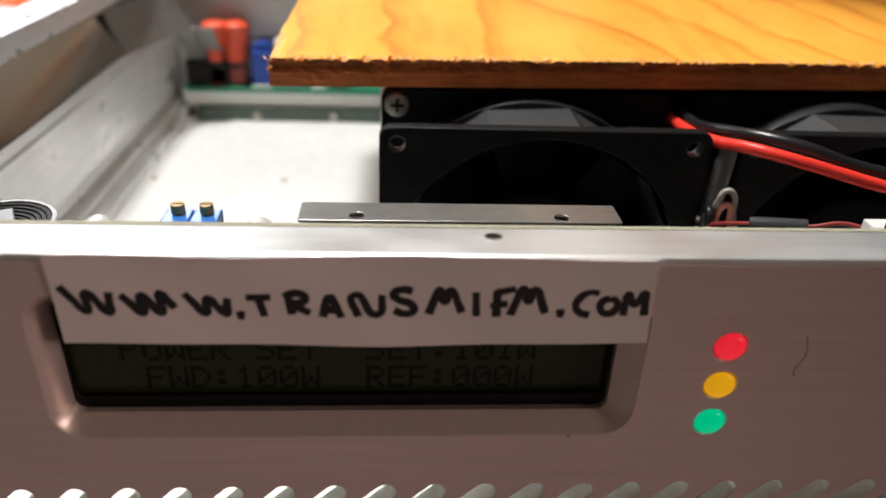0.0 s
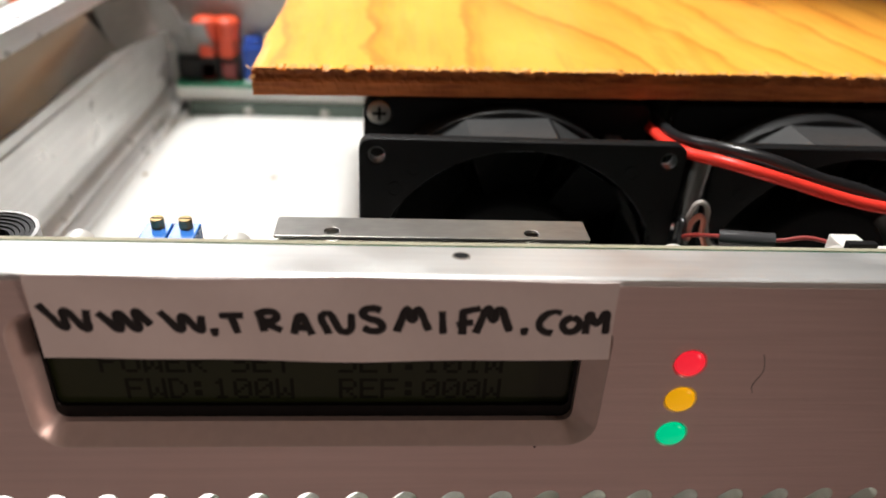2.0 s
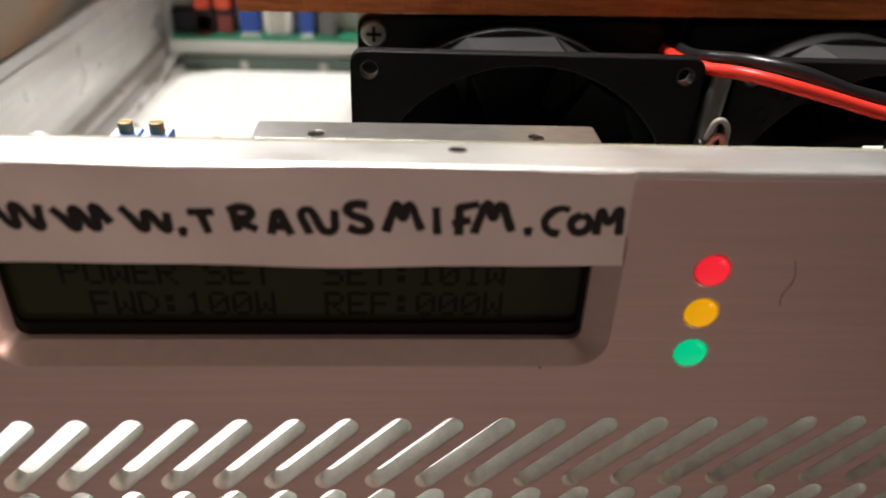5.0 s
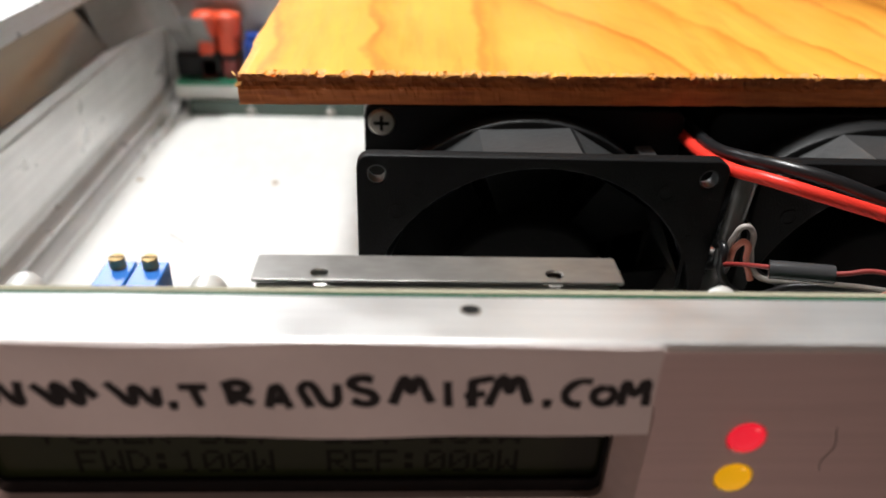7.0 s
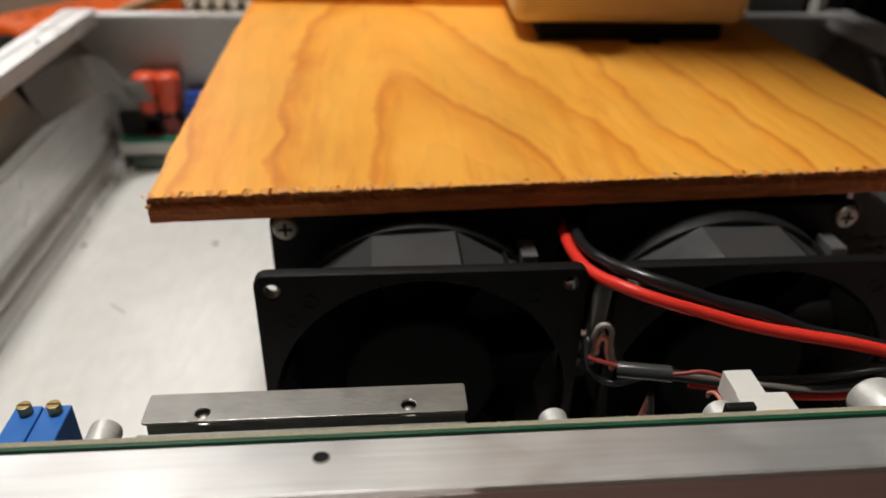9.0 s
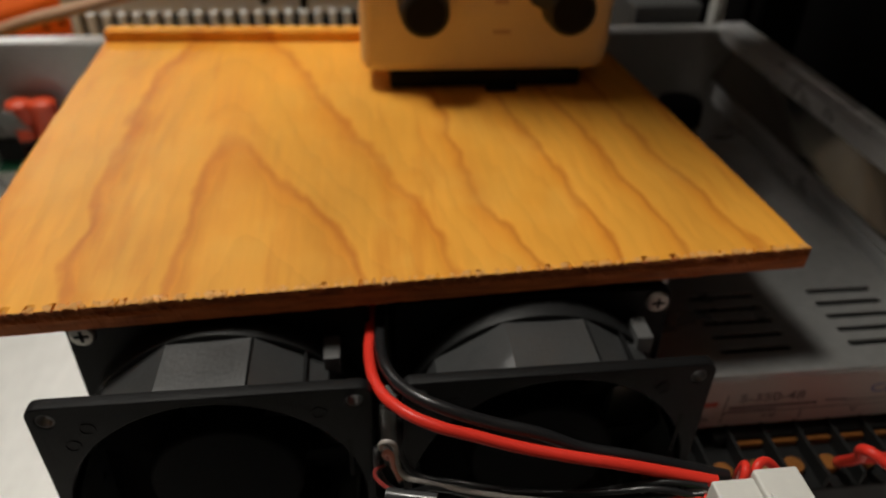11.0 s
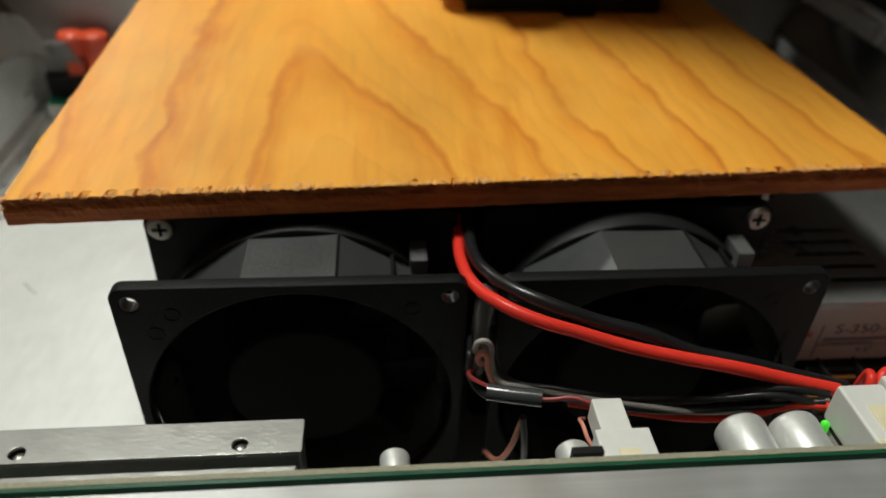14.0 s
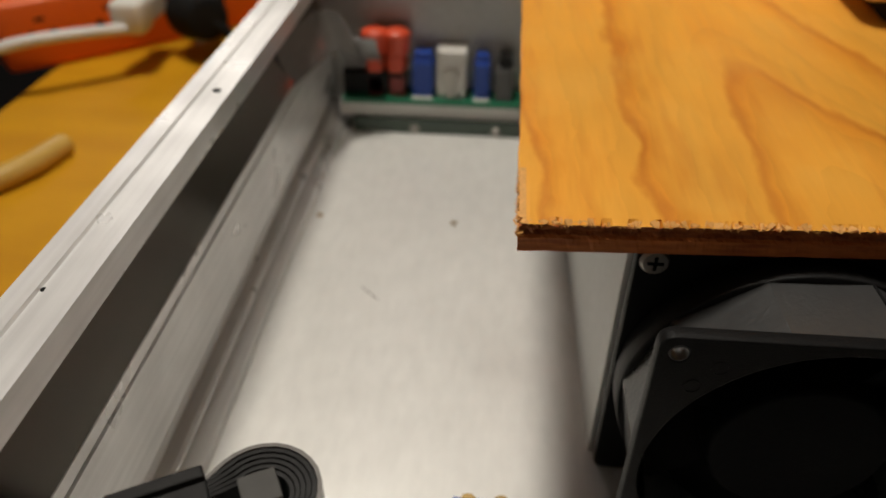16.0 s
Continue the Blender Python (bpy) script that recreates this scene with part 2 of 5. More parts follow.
M = {
    "brushed": material("brushed_aluminium", (0.74, 0.60, 0.57), 0.42, 0.55, spread=0.28, grain=700, stretch=(0.03, 1, 1), bump=0.25, bump_scale=1500, rough_var=0.06, stain=0.08),
    "milled": material("milled_aluminium_cut", (0.86, 0.86, 0.80), 0.5, 0.0, spread=0.4, grain=500, bump=0.2, stain=0.35, stain_scale=160),
    "edge": material("machined_aluminium", (0.78, 0.78, 0.77), 0.40, 0.75, spread=0.3, grain=600, stretch=(0.04, 1, 1), bump=0.15, rough_var=0.08, stain=0.08, stain_scale=90),
    "rail": material("extruded_aluminium", (0.85, 0.85, 0.85), 0.34, 0.35, spread=0.45, grain=420, stretch=(1, 0.04, 1), bump=0.15, rough_var=0.1, stain=0.2, stain_scale=40),
    "sheet": material("aluminium_sheet", (0.83, 0.825, 0.80), 0.46, 0.32, spread=0.2, grain=260, stretch=(1, 0.3, 1), bump=0.12, rough_var=0.1, stain=0.2, stain_scale=32),
    "rear": material("rear_sheet", (0.60, 0.60, 0.58), 0.5, 0.5, spread=0.25, stain=0.12),
    "psu": material("zinc_plated_steel", (0.45, 0.45, 0.44), 0.36, 0.7, spread=0.4, grain=220, rough_var=0.12, stain=0.2, stain_scale=30),
    "tin": material("tinned_steel", (0.36, 0.35, 0.33), 0.34, 0.85, spread=0.45, grain=700, stretch=(0.35, 1, 1), bump=0.12, bump_scale=1600, rough_var=0.04, stain=0.2, stain_scale=160),
    "screw": material("screw_steel", (0.44, 0.42, 0.38), 0.38, 0.9, spread=0.5, grain=1500),
    "brass": material("brass", (0.42, 0.29, 0.12), 0.35, 0.9, spread=0.5, grain=1500),
    "can": material("capacitor_can", (0.76, 0.76, 0.73), 0.38, 0.45, spread=0.25, grain=900, bump=0.08),
    "fan": material("black_fan_plastic", (0.0088, 0.0088, 0.0092), 0.46, 0.0, spread=0.6, grain=1200, bump=0.35, bump_scale=2400, rough_var=0.08, stain=0.3, spec=0.13),
    "fan_in": material("fan_impeller_plastic", (0.011, 0.011, 0.0113), 0.65, 0.0, spread=0.6, grain=900, bump=0.2, spec=0.05),
    "shroud": material("fan_shroud_plastic", (0.055, 0.057, 0.058), 0.34, 0.0, coat=0.35, spread=0.5, grain=700, bump=0.3, rough_var=0.1, stain=0.4, stain_scale=60, spec=1.0),
    "collar": material("fan_collar_plastic", (0.013, 0.0135, 0.014), 0.5, 0.0, spread=0.5, grain=700, bump=0.3, stain=0.3, stain_scale=60, spec=0.3),
    "clip": material("grey_clip_plastic", (0.11, 0.11, 0.11), 0.3, 0.0, spread=0.3),
    "fins": material("dark_fins", (0.05, 0.05, 0.05), 0.5, 0.6, spread=0.5, spec=0.2),
    "paper": material("white_paper", (0.80, 0.73, 0.71), 0.85, 0.0, spread=0.08, grain=500, bump=0.12, bump_scale=700),
    "ink": material("marker_ink", (0.010, 0.009, 0.010), 0.55, 0.0, spread=0.6, grain=900),
    "lcd": material("lcd_glass", (0.021, 0.028, 0.010), 0.3, 0.0, spec=0.3, spread=0.4, grain=60, stain=0.3, stain_scale=40),
    "lcd_rim": material("lcd_rim", (0.003, 0.003, 0.003), 0.4, 0.0, spread=0.5, spec=0.2),
    "lcd_ink": material("lcd_segments", (0.006, 0.008, 0.0035), 0.5, 0.0, spread=0.3, spec=0.2),
    "red_led": material("red_led_lens", (0.80, 0.015, 0.03), 0.25, 0.0, spread=0.2, emit=(1.0, 0.02, 0.04), emit_power=0.36),
    "yellow_led": material("amber_led_lens", (0.85, 0.40, 0.004), 0.25, 0.0, spread=0.25, emit=(1.0, 0.46, 0.0), emit_power=0.30),
    "green_led": material("green_led_lens", (0.01, 0.48, 0.17), 0.25, 0.0, spread=0.25, emit=(0.0, 0.8, 0.34), emit_power=0.30),
    "lit_green": material("lit_green_led", (0.1, 0.6, 0.05), 0.3, 0.0, spread=0.1, emit=(0.10, 0.8, 0.03), emit_power=0.5),
    "ply_low": material("plywood_inner_layer", (0.72, 0.215, 0.045), 0.7, 0.0, dark=(0.42, 0.10, 0.02), grain=300, stretch=(0.3, 1, 2.6), bump=0.6, bump_scale=500, stain=0.2, stain_scale=90),
    "ply_edge": material("plywood_edge", (0.58, 0.17, 0.036), 0.75, 0.0, dark=(0.22, 0.05, 0.011), grain=330, stretch=(0.5, 1, 2.6), bump=1.0, bump_scale=600, stain=0.35, stain_scale=120),
    "splinter": material("pale_torn_fibres", (0.84, 0.42, 0.12), 0.8, 0.0, spread=0.5, grain=900),
    "red_wire": material("red_silicone", (0.80, 0.042, 0.026), 0.36, 0.0, spread=0.15, grain=500, bump=0.06, spec=0.3),
    "black_wire": material("black_silicone", (0.014, 0.014, 0.015), 0.32, 0.0, spread=0.4, grain=500, bump=0.06),
    "grey_wire": material("grey_insulation", (0.20, 0.18, 0.17), 0.4, 0.0, spread=0.3),
    "copper": material("pink_insulation", (0.76, 0.29, 0.21), 0.4, 0.0, spread=0.3),
    "sleeve": material("heat_shrink", (0.05, 0.05, 0.052), 0.25, 0.0, spread=0.3, bump=0.1),
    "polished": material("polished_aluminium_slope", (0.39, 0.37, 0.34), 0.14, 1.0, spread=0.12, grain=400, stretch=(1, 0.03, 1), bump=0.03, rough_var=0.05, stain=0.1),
    "ribbon": material("grey_ribbon_cable", (0.20, 0.19, 0.18), 0.3, 0.0, coat=0.4, spread=0.5, grain=800, stretch=(1, 0.04, 1), bump=0.2),
    "idc": material("black_connector", (0.011, 0.011, 0.011), 0.45, 0.0, spread=0.5, bump=0.15, spec=0.2),
    "nylon": material("white_nylon", (0.72, 0.71, 0.67), 0.45, 0.0, spread=0.12, grain=400, bump=0.1),
    "cream_nylon": material("aged_nylon", (0.80, 0.72, 0.50), 0.5, 0.0, spread=0.15),
    "pcb": material("green_circuit_board", (0.012, 0.085, 0.040), 0.35, 0.0, spread=0.5, grain=300, rough_var=0.1),
    "green_mask": material("bright_green_circuit_board", (0.018, 0.19, 0.10), 0.35, 0.0, spread=0.5, grain=300, rough_var=0.1),
    "pcb_edge": material("bare_laminate_edge", (0.33, 0.31, 0.22), 0.8, 0.0, spread=0.6, grain=1500, bump=0.6),
    "blue": material("blue_trimmer_case", (0.035, 0.17, 0.56), 0.25, 0.0, coat=0.6, spread=0.25, bump=0.1),
    "blue_term": material("blue_terminal", (0.012, 0.065, 0.38), 0.45, 0.0, spread=0.25),
    "red_part": material("red_enamel_winding", (0.75, 0.085, 0.03), 0.4, 0.0, spread=0.6, grain=300),
    "cream": material("cream_enamel_case", (0.77, 0.59, 0.34), 0.38, 0.0, spread=0.12, grain=200, bump=0.12, bump_scale=500, rough_var=0.08, stain=0.1),
    "knob": material("black_knob", (0.016, 0.016, 0.016), 0.38, 0.0, spread=0.5, bump=0.15),
    "rubber": material("black_rubber", (0.008, 0.008, 0.008), 0.8, 0.0, spread=0.5, spec=0.2),
    "orange": material("orange_plastic", (0.82, 0.13, 0.012), 0.42, 0.0, spread=0.2, grain=300, bump=0.12, rough_var=0.08),
    "table": material("mustard_oilcloth", (0.66, 0.325, 0.007), 0.6, 0.0, dark=(0.54, 0.245, 0.005), grain=28, stretch=(0.3, 1, 1), spread=0.5, bump=0.25, bump_scale=300, stain=0.15, stain_scale=9, spec=0.25),
    "table_leg": material("dark_stained_wood", (0.07, 0.04, 0.025), 0.5, 0.0, spread=0.5, grain=60),
    "white_case": material("white_appliance", (0.78, 0.77, 0.74), 0.42, 0.0, spread=0.1, grain=200, stain=0.06),
    "label": material("psu_label", (0.54, 0.49, 0.45), 0.5, 0.0, spread=0.15, grain=400, stain=0.1),
    "print": material("label_print", (0.07, 0.06, 0.07), 0.6, 0.0, spread=0.3),
    "print_red": material("label_print_red", (0.50, 0.10, 0.06), 0.6, 0.0, spread=0.3),
    "print_blue": material("label_print_blue", (0.12, 0.16, 0.42), 0.6, 0.0, spread=0.3),
    "amber": material("amber_laminate", (0.24, 0.09, 0.018), 0.4, 0.0, spread=0.7, grain=160),
    "tan": material("tan_cord", (0.55, 0.33, 0.20), 0.5, 0.0, spread=0.2),
    "wall": material("dull_wall_paint", (0.36, 0.325, 0.29), 0.9, 0.0, spread=0.12, grain=40, bump=0.2, bump_scale=200, stain=0.1, stain_scale=2),
    "dark_wall": material("dark_cloth", (0.006, 0.0055, 0.0055), 0.9, 0.0, spread=0.5, grain=60, spec=0.05),
    "floor": material("mauve_floor_tiles", (0.36, 0.29, 0.28), 0.6, 0.0, spread=0.5, grain=20),
    "ceiling": material("ceiling_paint", (0.55, 0.52, 0.49), 0.9, 0.0, spread=0.08, grain=30),
    "clear": material("clear_plastic_tab", (0.10, 0.10, 0.097), 0.2, 0.0, spread=0.3),
    "bezel": material("satin_bevel", (0.70, 0.585, 0.545), 0.42, 0.66, spread=0.2, grain=500, rough_var=0.06),
    "strip": material("grey_green_strip", (0.07, 0.10, 0.08), 0.5, 0.0, spread=0.3),
    "pale_wire": material("pale_grey_insulation", (0.42, 0.38, 0.35), 0.4, 0.0, spread=0.3),
    "brown_wire": material("dark_red_insulation", (0.28, 0.035, 0.03), 0.4, 0.0, spread=0.3),
    "dusty": material("dusty_clear_plastic", (0.62, 0.40, 0.10), 0.35, 0.0, spread=0.3),
    "ply_face": wood_board(),
}


# ---- mesh helpers ----
def finish(name, bm, mat, parent=None, label="", smooth=False):
    me = bpy.data.meshes.new(name)
    bm.normal_update()
    bm.to_mesh(me)
    bm.free()
    for k in (mat if isinstance(mat, (list, tuple)) else (mat,)):
        me.materials.append(M[k])
    if smooth:
        me.shade_smooth()
        me.set_sharp_from_angle(angle=radians(35))
    ob = new(name, me)
    if parent is not None:
        ob.parent = parent
    if label:
        ob["label"] = label
    return ob


def part(name, bm, mat, parent, label="", smooth=False):
    return finish(name, bm, mat, parent, label, smooth)


def thing(name, label, category, group="", kind="", at=(0, 0, 0)):
    ob = new(name)
    ob.empty_display_size = 0.01
    ob.location = at
    return tagged(ob, label, category, group, kind)


def box(x0, x1, y0, y1, z0, z1, bevel=0.0, segments=2, bm=None):
    own = bmesh.new()
    bmesh.ops.create_cube(own, size=1.0)
    for v in own.verts:
        v.co = Vector(((x0 + x1) / 2 + v.co.x * (x1 - x0), (y0 + y1) / 2 + v.co.y * (y1 - y0), (z0 + z1) / 2 + v.co.z * (z1 - z0)))
    if bevel:
        bmesh.ops.bevel(own, geom=own.edges[:], offset=bevel, segments=segments, profile=0.5, affect="EDGES")
    return join(bm, own)


def join(bm, own):
    if bm is None:
        return own
    me = bpy.data.meshes.new("join")
    own.to_mesh(me)
    own.free()
    bm.from_mesh(me)
    bpy.data.meshes.remove(me)
    return bm


def cylinder(base, axis, r0, r1, length, n=24, bevel=0.0, bm=None):
    own = bmesh.new()
    bmesh.ops.create_cone(own, cap_ends=True, segments=n, radius1=r0, radius2=r1, depth=length)
    for v in own.verts:
        v.co.z += length / 2
    if bevel:
        rim = [e for e in own.edges if abs(e.verts[0].co.z - e.verts[1].co.z) < 1e-7]
        bmesh.ops.bevel(own, geom=rim, offset=bevel, segments=3, profile=0.5, affect="EDGES")
    q = Vector((0, 0, 1)).rotation_difference(Vector(axis).normalized())
    own.transform(Matrix.Translation(base) @ q.to_matrix().to_4x4())
    return join(bm, own)


def dome(base, axis, r, height, n=24, rings=6, bm=None):
    own = bmesh.new()
    last = None
    for i in range(rings):
        a = i / rings * math.pi / 2
        loop = [own.verts.new((r * math.cos(a) * math.cos(2 * math.pi * k / n), r * math.cos(a) * math.sin(2 * math.pi * k / n), height * math.sin(a))) for k in range(n)]
        if last:
            for k in range(n):
                own.faces.new((last[k], last[(k + 1) % n], loop[(k + 1) % n], loop[k]))
        else:
            own.faces.new(list(reversed(loop)))
        last = loop
    top = own.verts.new((0, 0, height))
    for k in range(n):
        own.faces.new((last[k], last[(k + 1) % n], top))
    q = Vector((0, 0, 1)).rotation_difference(Vector(axis).normalized())
    own.transform(Matrix.Translation(base) @ q.to_matrix().to_4x4())
    return join(bm, own)


def from_curve(cu):
    ob = bpy.data.objects.new("shape", cu)
    scene.collection.objects.link(ob)
    me = bpy.data.meshes.new_from_object(ob.evaluated_get(bpy.context.evaluated_depsgraph_get()))
    bm = bmesh.new()
    bm.from_mesh(me)
    bpy.data.objects.remove(ob)
    bpy.data.meshes.remove(me)
    bpy.data.curves.remove(cu)
    return bm


def rounded(x0, x1, y0, y1, r, n=5):
    pts = []
    for cx, cy, a0 in ((x1 - r, y1 - r, 0), (x0 + r, y1 - r, 90), (x0 + r, y0 + r, 180), (x1 - r, y0 + r, 270)):
        for i in range(n + 1):
            a = radians(a0 + 90 * i / n)
            pts.append((cx + r * math.cos(a), cy + r * math.sin(a)))
    return pts


def circle(cx, cy, r, n=28):
    return [(cx + r * math.cos(2 * math.pi * i / n), cy + r * math.sin(2 * math.pi * i / n)) for i in range(n)]


def slot(ax, ay, bx, by, r, n=7):
    """A round-ended slot between two centres."""
    a = math.atan2(by - ay, bx - ax)
    pts = [(bx + r * math.cos(a - math.pi / 2 + math.pi * i / n), by + r * math.sin(a - math.pi / 2 + math.pi * i / n)) for i in range(n + 1)]
    return pts + [(ax + r * math.cos(a + math.pi / 2 + math.pi * i / n), ay + r * math.sin(a + math.pi / 2 + math.pi * i / n)) for i in range(n + 1)]


def plate(outline, holes, thick, bevel=0.0):
    """A flat plate in x and y with holes through it, from z = 0 to thick."""
    cu = bpy.data.curves.new("outline", "CURVE")
    cu.dimensions, cu.fill_mode, cu.extrude, cu.bevel_depth, cu.bevel_resolution = "2D", "BOTH", thick / 2 - bevel, bevel, 1
    cu.offset = -bevel
    for pts in (outline, *holes):
        s = cu.splines.new("POLY")
        s.points.add(len(pts) - 1)
        for k, (x, y) in zip(s.points, pts):
            k.co = (x, y, 0, 1)
        s.use_cyclic_u = True
    bm = from_curve(cu)
    bmesh.ops.remove_doubles(bm, verts=bm.verts[:], dist=1e-7)
    bm.transform(Matrix.Translation((0, 0, thick / 2)))
    return bm


UPRIGHT = Matrix(((1, 0, 0, 0), (0, 0, 1, 0), (0, 1, 0, 0), (0, 0, 0, 1)))


def upright(bm, y):
    """Turns a plate from the ground into the plane x, z with its first face at y."""
    bm.transform(Matrix.Translation((0, y, 0)) @ UPRIGHT)
    bmesh.ops.reverse_faces(bm, faces=bm.faces[:])
    return bm


def tube(points, r, res=4, bm=None, smooth_steps=8):
    cu = bpy.data.curves.new("tube", "CURVE")
    cu.dimensions, cu.bevel_depth, cu.bevel_resolution, cu.use_fill_caps = "3D", r, res, True
    s = cu.splines.new("BEZIER")
    s.bezier_points.add(len(points) - 1)
    for k, p in zip(s.bezier_points, points):
        k.co = p
        k.handle_left_type = k.handle_right_type = "AUTO"
    s.resolution_u = smooth_steps
    return join(bm, from_curve(cu))


def prism(profile, y0, y1, bm=None):
    """A profile in x, z drawn out along y."""
    own = bmesh.new()
    a = [own.verts.new((x, y0, z)) for x, z in profile]
    b = [own.verts.new((x, y1, z)) for x, z in profile]
    n = len(profile)
    for i in range(n):
        own.faces.new((a[i], a[(i + 1) % n], b[(i + 1) % n], b[i]))
    own.faces.new(list(reversed(a)))
    own.faces.new(b)
    bmesh.ops.recalc_face_normals(own, faces=own.faces[:])
    return join(bm, own)


def strip(path, width_dir, width, thick):
    """A flat band along a path of points."""
    w = Vector(width_dir).normalized() * width / 2
    pts = [Vector(p) for p in path]
    own = bmesh.new()
    rows = []
    for i, p in enumerate(pts):
        t = (pts[min(i + 1, len(pts) - 1)] - pts[max(i - 1, 0)]).normalized()
        nrm = t.cross(w).normalized() * thick / 2
        rows.append([own.verts.new(p + s) for s in (w + nrm, w - nrm, -w - nrm, -w + nrm)])
    for a, b in zip(rows, rows[1:]):
        for k in range(4):
            own.faces.new((a[k], a[(k + 1) % 4], b[(k + 1) % 4], b[k]))
    own.faces.new(rows[0])
    own.faces.new(list(reversed(rows[-1])))
    bmesh.ops.recalc_face_normals(own, faces=own.faces[:])
    return own


def lettering(text, size, mat, parent, m, name="lettering", squash=1.0):
    cu = bpy.data.curves.new("text", "FONT")
    cu.body, cu.size, cu.extrude = text, size, 0.00005
    bm = from_curve(cu)
    bm.transform(m @ Matrix.Diagonal((squash, 1, 1, 1)))
    return part(name, bm, mat, parent)


def bx(x0, x1, y0, y1, z0, z1, bevel=0.0, bm=None, segments=2):
    """A box in millimetres."""
    return box(x0 / 1e3, x1 / 1e3, y0 / 1e3, y1 / 1e3, z0 / 1e3, z1 / 1e3, bevel / 1e3, segments, bm)


def mm(*v):
    return tuple(k / 1000 for k in v)


def mms(pts):
    return [tuple(k / 1000 for k in p) for p in pts]


# ---- room ----
def room():
    for name, b, mat in (
        ("wall_north", (-1600, 1900, 1700, 1780, -740, 1700), "wall"),
        ("wall_south", (-1600, 1900, -1780, -1700, -740, 1700), "wall"),
        ("wall_west", (-1680, -1600, -1780, 1780, -740, 1700), "wall"),
        ("wall_east", (1900, 1980, -1780, 1780, -740, 1700), "wall"),
        ("ceiling", (-1680, 1980, -1780, 1780, 1700, 1780), "ceiling"),
        ("floor", (-1680, 1980, -1780, 1780, -820, -740), "floor"),
    ):
        tagged(finish(name, bx(*b), mat), "plain painted room surface" if mat != "floor" else "plain mauve-grey room floor", name.split("_")[0], kind="structure")


room()


def lamp_fixture():
    t = thing("pendant_lamp", "plain round pendant lamp hanging from the ceiling", "lamp", at=tuple(LAMP))
    part("shade", cylinder((0, 0, 0.012), (0, 0, 1), 0.14, 0.07, 0.09, 40), "white_case", t, smooth=True)
    part("cord", tube([(0, 0, 0.09), (0.002, 0, 0.35), (0, 0, 1.7 - LAMP.z)], 0.003), "black_wire", t)


lamp_fixture()


def table():
    t = thing("table", "table covered with a mustard yellow oilcloth", "table")
    part("tabletop", bx(-326, 900, -14, 900, -28, -0.5, 3), "table", t)
    for x in (-270, 840):
        for y in (30, 840):
            part("leg", bx(x - 28, x + 28, y - 28, y + 28, -740, -28, 3), "table_leg", t)


table()


# ---- the opened rack case ----
def side_profile(parent, inner, sign, y0, y1):
    """Extruded side wall; inner is the x of the top rail's inner edge, sign points out of the case."""
    s = sign
    prof = [(0, 92), (0, 84.5), (8.5, 83.5), (13.0, 82.5), (13.0, 63), (12.0, 61.5), (3.2, 59), (3.2, 55.2), (4.4, 55.0), (4.4, 53.8), (3.2, 53.6),
            (3.2, 27), (4.0, 24), (4.8, 22), (4.8, 19.5), (1.6, 18.2), (0.6, 17.2), (0.4, 15.8), (1.6, 14.2), (-1.8, 12.6), (-3.8, 11.6), (-4.1, 8.0),
            (16, 8.0), (16, 91.4), (15.4, 92), (9.8, 92), (9.4, 91.2), (8.2, 91.2), (7.8, 92)]
    bm = prism([((inner + s * x) / 1e3, z / 1e3) for x, z in prof], y0 / 1e3, y1 / 1e3)
    side = part("side_profile", bm, "rail", parent)
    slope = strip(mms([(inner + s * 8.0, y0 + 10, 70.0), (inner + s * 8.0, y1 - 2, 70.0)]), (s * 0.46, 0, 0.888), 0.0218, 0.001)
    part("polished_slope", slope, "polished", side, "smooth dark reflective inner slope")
    return screw_holes(side, inner, s)


def screw_holes(side, inner, s):
    for d, y in ((8.8, 70), (4.4, 168), (4.4, 262)):
        ring = cylinder(mm(inner + s * d, y, 91.93 - 0.75 * (d > 8)), (0, 0, 1), 0.0014 - 0.0008 * (d > 8), 0.0014 - 0.0008 * (d > 8), 0.00025, 16)
        part("screw_hole", ring, "rubber", side)
    return side


